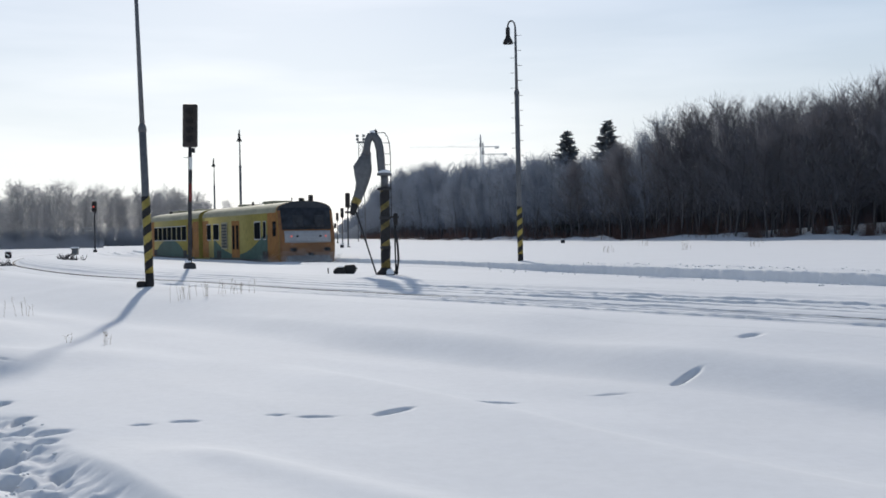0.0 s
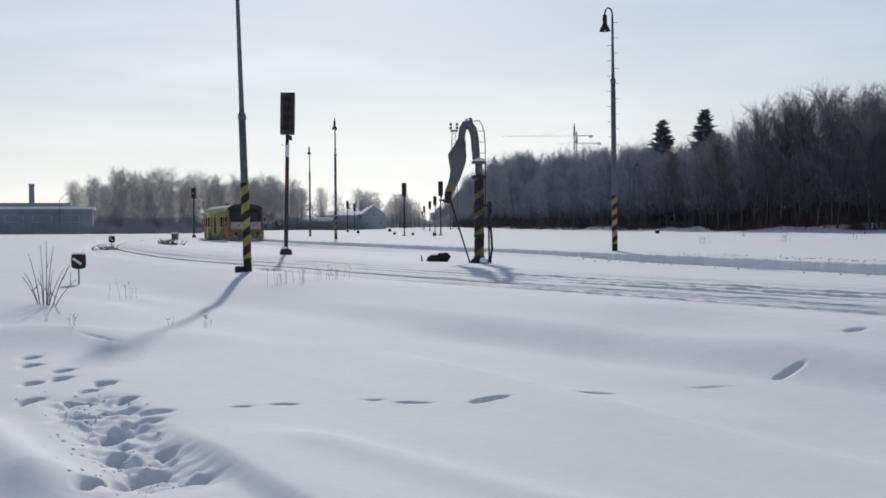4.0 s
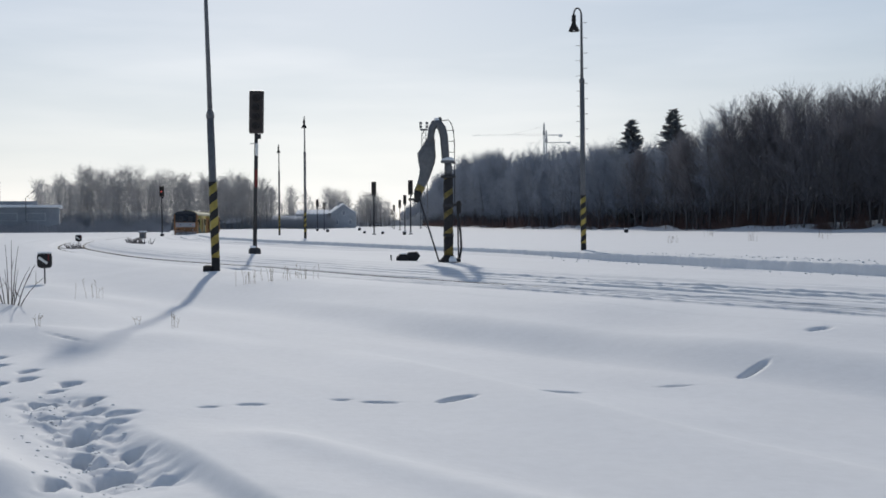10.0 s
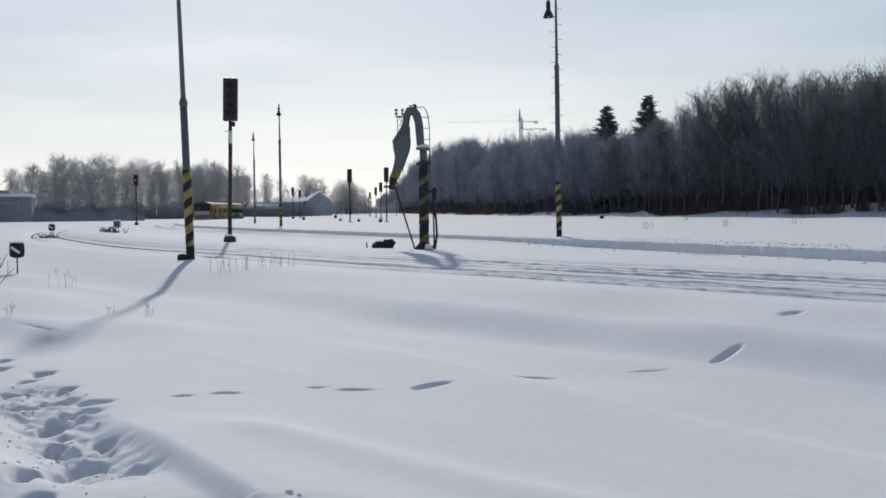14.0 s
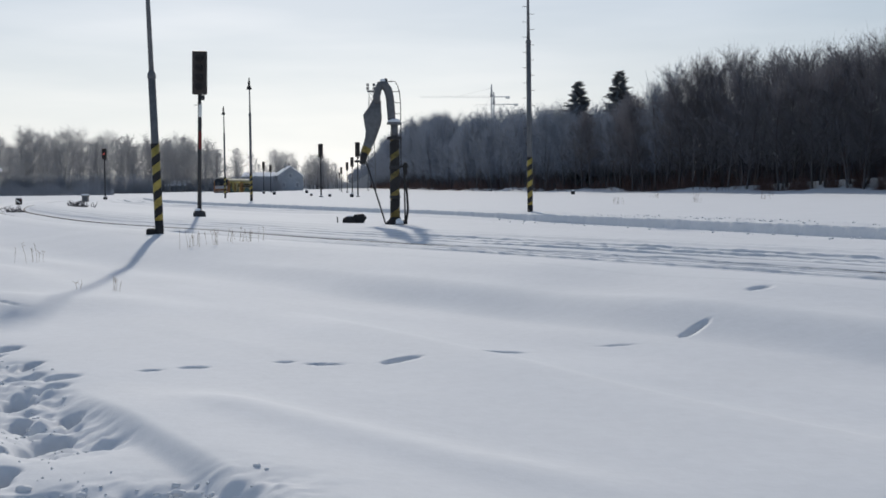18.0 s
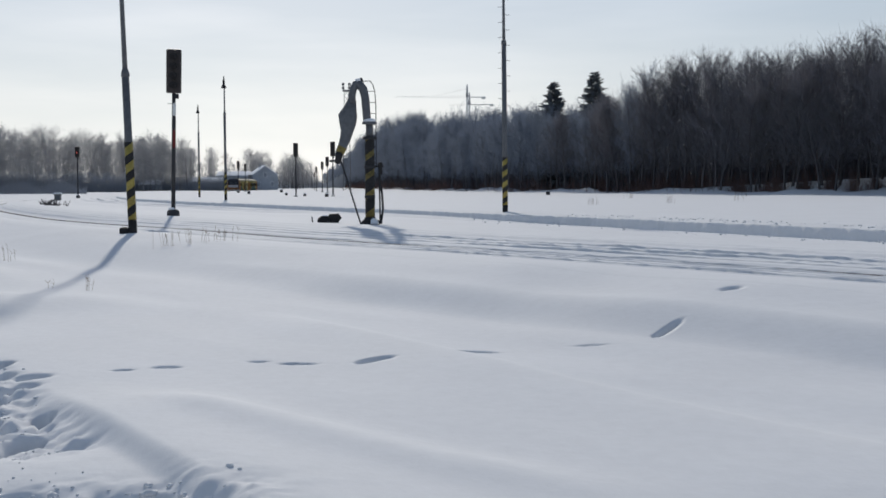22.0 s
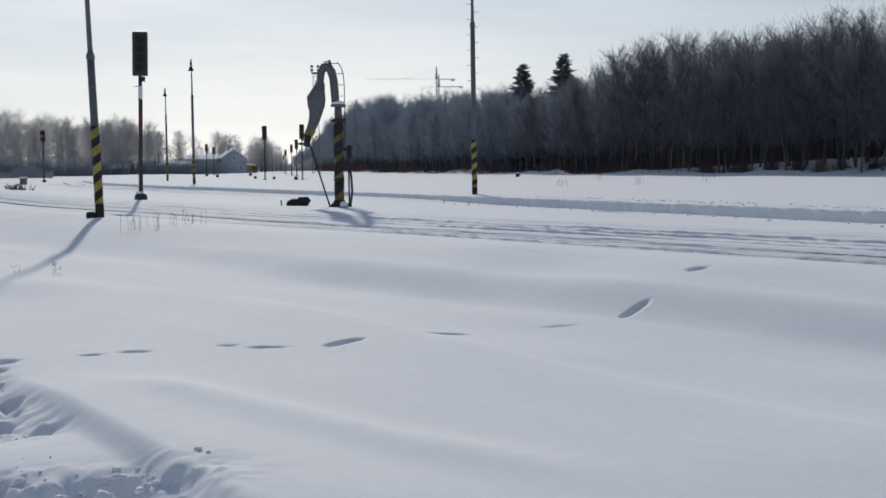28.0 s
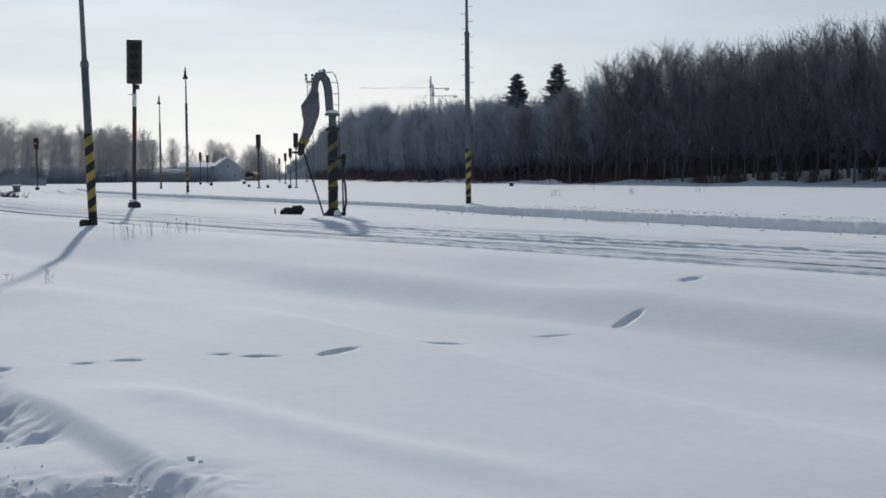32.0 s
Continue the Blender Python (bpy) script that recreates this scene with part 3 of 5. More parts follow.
lamp_post(pose(-5.155, 25.9, -0.02, 0, -1.62, 0), 7.7, 3.62, 0.094, 0.060, 2.08, 0, 0.3,
          "tall grey lamp post with black and yellow striped foot", True)
lamp_post(pose(5.52, 40.9, 0.0, 0, -0.45, 0), 9.0, 6.3, 0.098, 0.06, 2.08, 22, 0.28,
          "slim grey lamp post with climbing pegs and bell shade")
lamp_post(pose(-9.6, 81.6, 0.0, 0, 0, 90), 9.0, 6.3, 0.098, 0.06, 2.08, 0, 0.28, "distant slim lamp post beside the tracks")
lamp_post(pose(-15.65, 111.0, 0.0, 0, 0, 90), 9.1, 6.3, 0.098, 0.06, 2.08, 0, 0.28, "distant slim lamp post beside the tracks")


def signal(m, high, head, label, lights=4, lit=None, plates=True, wide=0.5):
    """A colour-light signal: mast on a concrete foot, board with hooded lenses, marker plates. It faces -y."""
    s = thing("railway_signal", m, label, "railway signal", "railway signals")
    part("concrete_foot", lathe([(0.22, -0.2), (0.21, 0.05), (0.17, 0.12), (0.08, 0.15)], 12), DARK, s)
    part("snow_cap", box((0.2, 0.26, 0.08), (-0.05, -0.03, 0.17), 0.035), SNOW_CAP, s)
    part("mast", cyl((0, 0, 0.1), (0, 0, high - head + 0.1), 0.07, 0.06, 14), DARK, s)
    bm = box((wide, 0.16, head), (0, 0, high - head / 2), 0.05)
    board = part("signal_board", bm, BROWNBLACK, s, "tall dark board with rounded corners")
    gap = head / (lights + 0.6)
    for k in range(lights):
        z = high - gap * (k + 0.8)
        hood = tube([(0, -0.08, z + 0.01), (0, -0.26, z - 0.005)], [0.12, 0.115], 14)
        part("hood", hood, BLACK, board)
        part("lens", lathe([(0.02, 0.0), (0.095, -0.01), (0.095, -0.03)], 14), RED_LIT if k == lit else LENS, board,
             "red light, lit" if k == lit else "").matrix_local = pose(0, -0.265, z, 90, 0, 0)
    part("bracket", box((0.12, 0.14, 0.16), (0.1, 0, high - head - 0.1), 0.015), DARK, s)
    if plates:
        z = high - head - 0.55
        for k, mat in enumerate((WHITE, DARK, RED)):
            part("marker_plate", box((0.11, 0.012, 0.42 if k < 2 else 0.6), (0.03, -0.075, z - k * 0.45 - (0.09 if k == 2 else 0)), 0.004), mat, s,
                 ("white plate", "dark plate", "red plate")[k])
        part("peg", cyl((-0.2, 0, z + 0.2), (0, 0, z + 0.2), 0.01, sides=6), DARK, s)
    return s


signal(pose(-6.22, 38.0, 0.12, 0, 1.2, 0), 5.535, 1.47, "tall dark signal on a snowy concrete foot, unlit")
signal(pose(-6.3, 114, -0.05), 5.5, 1.4, "distant dark railway signal on a slim mast", plates=False)
signal(pose(-2.5, 113, -0.05), 5.6, 1.5, "distant dark railway signal on a slim mast", plates=False)
signal(pose(-4.5, 165, 0.0), 5.4, 1.4, "far railway signal standing in a row", plates=False)
signal(pose(-6.3, 198, 0.0), 5.4, 1.4, "far railway signal standing in a row", plates=False)
signal(pose(-9.2, 248, 0.0), 5.4, 1.4, "far railway signal standing in a row", plates=False)
signal(pose(-12.8, 330, 0.0), 5.2, 1.4, "far railway signal standing in a row", plates=False)
signal(pose(-20.8, 195, 0.0), 5.5, 1.4, "far railway signal near the station house", plates=False)
signal(pose(-22.4, 223, 0.0), 5.5, 1.4, "far railway signal near the station house", plates=False)
signal(pose(-30.4, 123, 0.0), 5.4, 1.15, "distant railway signal showing a red light", lights=3, lit=1, plates=False)


def dwarf_signal(m, label, size=1.0):
    s = thing("dwarf_signal", m, label, "dwarf signal", "dwarf signals")
    part("stake", cyl((0, 0, -0.4), (0, 0, 0.3 * size), 0.018 * size, sides=8), DARK, s)
    bm = box((0.35 * size, 0.22 * size, 0.38 * size), (0, 0, 0.44 * size), 0.108 * size)
    head = part("lamp_housing", bm, BLACK, s, "rounded black housing")
    part("white_bar", box((0.25 * size, 0.012, 0.06 * size), (0.0, -0.113 * size, 0.44 * size), 0.003, turn=Euler((0, radians(35), 0)).to_matrix()), WHITE, head, "slanting white bar")
    part("side_plate", box((0.03 * size, 0.012, 0.16 * size), (0.13 * size, -0.112 * size, 0.52 * size), 0.004), RED, head, "small red reflector")
    part("snow_cap", box((0.3 * size, 0.17 * size, 0.04 * size), (0, 0, 0.62 * size), 0.018 * size), SNOW_CAP, s)
    return s


dwarf_signal(at_ground(-9.35, 26.4, -0.12), "black dwarf signal with a slanting white bar in snow", 1.0)
dwarf_signal(at_ground(-22.6, 70.0), "small distant black dwarf signal in the snow", 1.15)

# a pale relay cabinet far off
cab = thing("relay_cabinet", at_ground(-26.6, 100.5), "pale grey relay cabinet with snow on top", "cabinet")
part("body", box((0.52, 0.45, 0.5), (0, 0, 0.25), 0.03), CONCRETE, cab)
part("roof", box((0.66, 0.58, 0.06), (0, 0, 0.53), 0.02), GALV, cab)
part("snow_cap", box((0.64, 0.55, 0.14), (0, 0, 0.62), 0.06), SNOW_CAP, cab)
part("door", box((0.42, 0.02, 0.38), (0, -0.235, 0.26), 0.006), GALV, cab)

# the point machine between the tracks, with its lever
pm = thing("point_machine", pose(-0.89, 31.0, -0.06), "black cast-iron point machine with a short lever", "point machine")
part("housing", box((0.36, 0.34, 0.26), (-0.03, 0, 0.10), 0.09), BLACK, pm)
part("motor_case", tube([(0.10, 0, 0.12), (0.16, 0, 0.17), (0.36, 0, 0.18), (0.42, 0, 0.14)], [0.08, 0.15, 0.15, 0.09], 16), BLACK, pm)
part("lid", box((0.22, 0.28, 0.05), (-0.02, 0, 0.23), 0.02), BLACK, pm)
part("snow_patch", box((0.16, 0.2, 0.04), (0.0, 0, 0.265), 0.018), SNOW_CAP, pm)
part("lever", cyl((-0.34, 0, 0.0), (-0.36, 0, 0.24), 0.018, sides=8), BLACK, pm)
part("rod", cyl((-0.4, 0, 0.03), (-0.1, 0, 0.05), 0.016, sides=8), BLACK, pm)


# ---- the water crane ----
def water_crane(m):
    c = thing("water_crane", m, "old steam-era water crane with a drooping grey spout", "water crane")
    P = lambda zx, zy: ((zx - 364) / 196, 0.0, (860 - zy) / 196)
    part("base", lathe([(0.24, -0.15), (0.24, 0.06), (0.21, 0.10), (0.16, 0.14), (0.14, 0.2)], 20), BLACK, c)
    col = part("column", cyl((0, 0, 0), (0, 0, 2.32), 0.128, 0.120, 22), OLD_YELLOW, c, "column with worn black and yellow stripes")
    part("black_stripe", helix_band(0.132, 0.25, 2.3, 0.52, 0.36, 22), BLACK, col)
    for z, r in ((2.33, 0.2), (1.55, 0.155), (0.75, 0.145)):
        part("flange", lathe([(0.12, z - 0.05), (r, z - 0.045), (r, z + 0.0), (r * 0.95, z + 0.03), (0.11, z + 0.04)], 20), DARK, c)
    part("neck", cyl((0, 0, 2.33), (0, 0, 2.74), 0.10, 0.10, 20), GALV, c)
    part("upper_flange", lathe([(0.1, 2.68), (0.2, 2.69), (0.2, 2.74), (0.17, 2.77), (0.1, 2.78)], 20), GALV, c)
    part("snow_ring", lathe([(0.1, 2.74), (0.19, 2.745), (0.17, 2.80), (0.11, 2.84)], 18), SNOW_CAP, c)
    bend = [P(352, 330), P(346, 240), P(342, 190), P(332, 150), P(312, 122), P(294, 124), P(280, 150), P(274, 185), P(272, 225)]
    part("bend_pipe", tube(bend, [0.105, 0.11, 0.11, 0.115, 0.115, 0.11, 0.10, 0.095, 0.10], 16), GALV, c)
    part("top_knob", lathe([(0.03, 3.78), (0.055, 3.82), (0.05, 3.9), (0.02, 3.93)], 10, (-0.22, 0, 0)), DARK, c)
    part("snow_on_bend", tube([P(334, 132), P(312, 104), P(292, 106)], [0.05, 0.075, 0.05], 10, flat=0.8), SNOW_CAP, c)
    spout = [P(274, 205), P(266, 240), P(250, 290), P(250, 330), P(246, 370), P(236, 410), P(220, 450), P(205, 480), P(196, 505)]
    part("spout", tube(spout, [0.115, 0.16, 0.255, 0.225, 0.17, 0.145, 0.12, 0.11, 0.085], 18, flat=0.62), GALV, c, "sheet-metal spout, wide in the middle", True)
    part("nozzle_band", tube([P(222, 452), P(206, 482)], [0.128, 0.118], 16, flat=0.7), OLD_YELLOW, c, "yellow band")
    part("nozzle", tube([P(207, 480), P(192, 540)], [0.112, 0.07], 14, flat=0.8), BLACK, c)
    part("mouth_piece", box((0.26, 0.12, 0.06), P(178, 525), 0.012), DARK, c)
    part("prop_rod", cyl(P(208, 510), P(318, 870), 0.022, 0.022, 8), DARK, c)
    rail = [P(330, 108), P(368, 106), P(384, 130), P(394, 170), P(398, 230), P(398, 560)]
    part("ladder_rail", tube(rail, 0.012, 8), DARK, c)
    for k, zy in enumerate(range(160, 560, 58)):
        part("rung", cyl(P(352, zy), P(397, zy + 1), 0.009, sides=6), DARK, c)
    part("clamp", box((0.42, 0.06, 0.05), (0.16, 0, 1.56), 0.01), BLACK, c)
    part("stand_pipe", cyl((0.27, 0, 0.05), (0.25, 0, 1.62), 0.022, sides=8), DARK, c)
    part("valve_box", box((0.1, 0.1, 0.34), (0.29, 0, 1.50), 0.02), BLACK, c)
    hose = [P(412, 540), P(416, 620), P(428, 700), P(432, 780), P(424, 835), P(400, 850)]
    part("hose", tube(hose, 0.03, 10), BLACK, c)
    part("foot_valve", box((0.34, 0.22, 0.10), (0.16, -0.02, 0.06), 0.03), BLACK, c)
    part("snow_heap", lathe([(0.13, 0.0), (0.11, 0.07), (0.06, 0.13), (0.02, 0.15)], 14, (0.1, -0.16, 0.02)), SNOW_CAP, c)
    return c


water_crane(pose(0.36, 29.8, 0.0))


# ---- the railcar ----
LIME = material("lime_yellow_coach_paint", (0.28, 0.235, 0.065), 0.6, 0, 0.2, 2, spec=0.12)
ORANGE = material("orange_coach_paint", (0.23, 0.098, 0.018), 0.6, 0, 0.3, 2, spec=0.12)
TEAL = material("grey_green_coach_paint", (0.034, 0.08, 0.068), 0.6, 0, 0.3, 2, spec=0.12)
PALE = material("pale_grey_coach_panel", (0.34, 0.345, 0.36), 0.5, 0, 0.2, 5)
FRONT = material("dull_orange_front_paint", (0.20, 0.085, 0.025), 0.55, 0, 0.4, 1.5)
MASK = material("dark_blue_grey_front_paint", (0.045, 0.048, 0.055), 0.6, 0, 0.3, 3, spec=0.2)
SCREEN = material("dark_windscreen_glass", (0.03, 0.034, 0.042), 0.25, 0, 0.5, 1.2, spec=0.12)
GLASS = material("dark_tinted_glazing", (0.012, 0.014, 0.017), 0.5, 0, 0.2, 2, spec=0.0)
DUSTED = material("snow_dusted_paint", (0.16, 0.155, 0.16), 0.85, 0, 0.7, 3)
ROOF = material("dusty_pale_roof", (0.26, 0.25, 0.17), 0.75, 0, 0.25, 3)
GRIME = material("sooty_underframe", (0.06, 0.058, 0.06), 0.8, 0, 0.5, 6)
TAIL = material("lit_red_tail_lamp", (0.8, 0.20, 0.17), 0.3, emit=0.28)
HALF, LONG = 1.46, 6.95


def half_width(z):
    if z < 2.55:
        return HALF - 0.10 * max(0, (0.7 - z) / 0.7)
    return HALF * math.sqrt(max(0.0, 1 - max(0.0, (z - 2.72) / 0.635) ** 3.4))


LEVELS = [0.32, 0.5, 0.9, 1.4, 1.9, 2.3, 2.55, 2.78, 2.95, 3.1, 3.22, 3.30, 3.345]


def end_x(y, z):
    """The cab's front, bowed in plan and raked above the waist."""
    return -LONG + 0.28 * (y / HALF) ** 2 + 0.42 * max(0, min(1, (z - 1.55) / 1.7)) + 0.12 * max(0, (0.8 - z))


def end_patch(y0, y1, z0, z1, proud, n=8):
    """A panel that follows the cab's front, with edges of its own thickness."""
    bm = bmesh.new()
    grid = [[bm.verts.new((end_x(y0 + (y1 - y0) * i / n, z0 + (z1 - z0) * j / 4) - proud, y0 + (y1 - y0) * i / n, z0 + (z1 - z0) * j / 4))
             for i in range(n + 1)] for j in range(5)]
    for a, b in zip(grid, grid[1:]):
        for i in range(n):
            bm.faces.new((a[i], b[i], b[i + 1], a[i + 1])).smooth = True
    ext = bmesh.ops.extrude_face_region(bm, geom=bm.faces[:])
    bmesh.ops.translate(bm, verts=[v for v in ext["geom"] if isinstance(v, bmesh.types.BMVert)], vec=(proud + 0.02, 0, 0))
    bmesh.ops.recalc_face_normals(bm, faces=bm.faces)
    return bm


def side_panel(side, xs, z_lo, z_hi, proud):
    """A side panel between two height curves, z_lo(x) and z_hi(x)."""
    bm = bmesh.new()
    y = side * (HALF + proud)
    rows = [[bm.verts.new((x, y, h)) for h in (z_lo(x), z_hi(x))] for x in xs]
    back = [[bm.verts.new((x, y - side * 0.02, h)) for h in (z_lo(x), z_hi(x))] for x in xs]
    for a, b in zip(rows, rows[1:]):
        bm.faces.new((a[0], b[0], b[1], a[1]))
    for a, b, c, d in zip(rows, rows[1:], back, back[1:]):
        bm.faces.new((a[1], b[1], d[1], c[1]))
        bm.faces.new((a[0], c[0], d[0], b[0]))
    bmesh.ops.recalc_face_normals(bm, faces=bm.faces)
    return bm


def railcar(tail_lit, windows, door_at, louvre_at, hump):
    car = thing("railcar", pose(0, 0, 0), "yellow and orange diesel railcar with grey-green waves", "railcar", "train")
    ring = [(half_width(z), z) for z in LEVELS]
    loop = [(w, z) for w, z in ring] + [(0.0, 3.36)] + [(-w, z) for w, z in ring[::-1]]
    bm = bmesh.new()
    first = [bm.verts.new((end_x(y, z), y, z)) for y, z in loop]
    last = [bm.verts.new((LONG, y, z)) for y, z in loop]
    for i in range(len(loop) - 1):
        bm.faces.new((first[i], first[i + 1], last[i + 1], last[i])).smooth = True
    bm.faces.new(last)
    bm.faces.new((first[0], last[0], last[-1], first[-1]))
    n, prev = len(ring), None
    for k, (w, z) in enumerate(ring):
        row = [first[k]] + [bm.verts.new((end_x(w - 2 * w * i / 10, z), w - 2 * w * i / 10, z)) for i in range(1, 10)] + [first[len(loop) - 1 - k]]
        if prev:
            for i in range(10):
                bm.faces.new((prev[i], row[i], row[i + 1], prev[i + 1])).smooth = True
        prev = row
    bm.faces.new(prev + [first[len(ring)]])
    bmesh.ops.recalc_face_normals(bm, faces=bm.faces)
    body = part("body", bm, LIME, car, "lime-yellow body shell")
    # the roof skin
    bm = bmesh.new()
    rows = []
    for x in (-LONG + 0.75, LONG):
        rows.append([bm.verts.new((x, s * half_width(z) * 1.004, z + 0.006)) for s, z in [(1, h) for h in LEVELS[7:]] + [(-1, h) for h in LEVELS[7:][::-1]]])
    for i in range(len(rows[0]) - 1):
        bm.faces.new((rows[0][i], rows[0][i + 1], rows[1][i + 1], rows[1][i])).smooth = True
    part("roof_skin", bm, ROOF, car, "dull pale roof")
    # the orange skin round the cab
    bm = bmesh.new()
    rows = [[bm.verts.new((x if x > -6 else end_x(y, z) + 0.01, y * 1.004, z + 0.003)) for y, z in loop] for x in (-7, -4.95)]
    for i in range(len(loop) - 1):
        bm.faces.new((rows[0][i], rows[0][i + 1], rows[1][i + 1], rows[1][i])).smooth = True
    part("cab_shell", bm, ORANGE, car, "orange cab shell")
    # the cab front
    for name, lo, hi, mat, words in (("front_apron", 0.34, 1.9, FRONT, "orange front dusted with snow below"), ("front_frame", 1.9, 2.88, FRONT, "orange frame round the windscreen"), ("brow", 2.88, 3.345, MASK, "dark brow above the windscreen")):
        bm = bmesh.new()
        prev = None
        for z in [lo] + [q for q in LEVELS if lo < q < hi] + [hi]:
            w = half_width(z) * 0.995
            row = [bm.verts.new((end_x(w - 2 * w * i / 10, z) - 0.01, w - 2 * w * i / 10, z)) for i in range(11)]
            if prev:
                for i in range(10):
                    bm.faces.new((prev[i], row[i], row[i + 1], prev[i + 1])).smooth = True
            prev = row
        part(name, bm, mat, car, words)
    part("windscreen", end_patch(-1.29, 1.29, 1.93, 3.0, 0.03), SCREEN, car, "wide raked windscreen")
    for y in (-0.5, 0.45):
        part("wiper", cyl((end_x(y, 1.95) - 0.05, y, 1.95), (end_x(y, 2.5) - 0.05, y + 0.25, 2.5), 0.012, sides=6), BLACK, car)
    for y in (-0.62, 0.5):
        part("cab_seat", end_patch(y - 0.26, y + 0.26, 2.05, 2.65, 0.036, 3), MASK, car)
    part("light_panel", end_patch(-1.2, 1.2, 1.28, 1.87, 0.03), PALE, car, "pale panel carrying the lamps")
    part("bumper", end_patch(-1.1, 1.1, 0.36, 0.66, 0.10), DUSTED, car)
    part("coupler", cyl((-LONG - 0.45, 0, 0.72), (-LONG + 0.2, 0, 0.72), 0.07, sides=10), BLACK, car)
    part("snowplough", box((0.1, 2.3, 0.4), (-LONG - 0.02, 0, 0.24), 0.03), DUSTED, car)
    for s in (-1, 1):
        part("tail_lamp" if tail_lit else "head_lamp", lathe([(0.045, 0), (0.06, 0.015), (0.055, 0.04)], 14), TAIL if tail_lit else PALE, car,
             "red lamp, lit" if tail_lit else "").matrix_local = pose(end_x(s * 0.9, 1.6) - 0.025, s * 0.9, 1.6, 0, -90, 0)
        part("marker_lamp", box((0.03, 0.12, 0.08), (end_x(s * 0.6, 1.6) - 0.03, s * 0.6, 1.6), 0.01), GLASS, car)
        part("buffer", cyl((-LONG - 0.35, s * 0.88, 0.95), (-LONG + 0.2, s * 0.88, 0.95), 0.11, 0.08, 14), BLACK, car)
        part("mirror", box((0.06, 0.12, 0.26), (-LONG + 0.55, s * (HALF + 0.14), 2.1), 0.02), BLACK, car)
        part("cab_window", side_panel(s, [-6.25, -5.75], lambda x: 1.62, lambda x: 2.35, 0.016), GLASS, car)
        part("end_flank", side_panel(s, [5.7, LONG], lambda x: 0.45, lambda x: 2.6, 0.006), ORANGE, car, "orange car end")
        # the wave is low in the middle and rises to both ends
        curve = lambda x: 0.6 + 0.95 * max(0.0, 1 - abs((x + 0.5) / 4.2) ** 2.2) if hump else 0.66 + 1.05 * min(1.0, abs((x - 0.3) / 4.6)) ** 2.0
        part("wave", side_panel(s, [-4.95 + 0.4 * i for i in range(25)], lambda x: 0.45, curve, 0.007), TEAL, car, "grey-green wave")
        for x, w, z0, z1 in windows:
            win = part("window_frame", side_panel(s, [x - w / 2 - 0.05, x + w / 2 + 0.05], lambda q: z0 - 0.05, lambda q: z1 + 0.05, 0.010), PALE, car)
            part("pane", side_panel(s, [x - w / 2, x + w / 2], lambda q: z0, lambda q: z1, 0.018), GLASS, win)
        door = part("door", side_panel(s, [door_at - 0.7, door_at + 0.7], lambda x: 0.5, lambda x: 2.5, 0.014), ORANGE, car, "orange folding door")
        for x in (door_at - 0.34, door_at + 0.34):
            part("door_pane", side_panel(s, [x - 0.2, x + 0.2], lambda q: 0.95, lambda q: 2.25, 0.022), GLASS, door)
        if louvre_at is not None:
            grille = part("grille", side_panel(s, [louvre_at - 0.6, louvre_at + 0.6], lambda x: 0.95, lambda x: 2.45, 0.014), ROOF, car, "louvred engine panel")
            for k in range(8):
                part("louvre", side_panel(s, [louvre_at - 0.5, louvre_at + 0.5], lambda q: 1.03 + 0.17 * k, lambda q: 1.16 + 0.17 * k, 0.024), DARK, grille)
        part("skirt", box((10.6, 0.05, 0.34), (0.4, s * (HALF - 0.06), 0.34), 0.02), GRIME, car, "dark sooty skirt")
        for x in (-4.6, 3.6):
            part("wheel", cyl((x, s * 0.72, 0.42), (x, s * 0.86, 0.42), 0.42, sides=22), GRIME, car)
            part("axle_box", box((0.5, 0.16, 0.36), (x, s * 1.2, 0.46), 0.04), BLACK, car)
            part("step_recess", side_panel(s, [x - 0.45, x + 0.45], lambda q: 0.47, lambda q: 0.86, 0.012), BLACK, car)
    part("axle", cyl((-4.6, -0.7, 0.42), (-4.6, 0.7, 0.42), 0.07, sides=10), GRIME, car)
    part("axle", cyl((3.6, -0.7, 0.42), (3.6, 0.7, 0.42), 0.07, sides=10), GRIME, car)
    part("gangway", box((0.35, 1.3, 2.2), (LONG + 0.12, 0, 1.6), 0.05), BLACK, car, "black concertina gangway")
    part("roof_unit", box((1.6, 1.1, 0.16), (-2.4, 0, 3.40), 0.05), ROOF, car)
    part("roof_unit", box((1.1, 0.9, 0.14), (2.6, 0, 3.39), 0.05), ROOF, car)
    part("exhaust", cyl((0.7, 0.35, 3.3), (0.7, 0.35, 3.55), 0.07, sides=10), BLACK, car)
    part("horn", cyl((-5.1, 0.2, 3.3), (-5.1, 0.2, 3.56), 0.03, sides=8), BLACK, car)
    part("top_lamp", box((0.16, 0.26, 0.2), (-5.95, 0, 3.42), 0.03), BLACK, car, "black top lamp housing")
    return car


rear_car = railcar(True, [(-3.35, 0.95, 1.5, 2.35), (-4.5, 0.4, 1.5, 2.35), (4.15, 1.1, 1.5, 2.35), (5.6, 0.8, 1.5, 2.35)], 0.4, 2.5, False)
front_car = railcar(False, [(-4.4 + 1.3 * k, 1.05, 1.5, 2.35) for k in range(7)], 5.0, None, True)


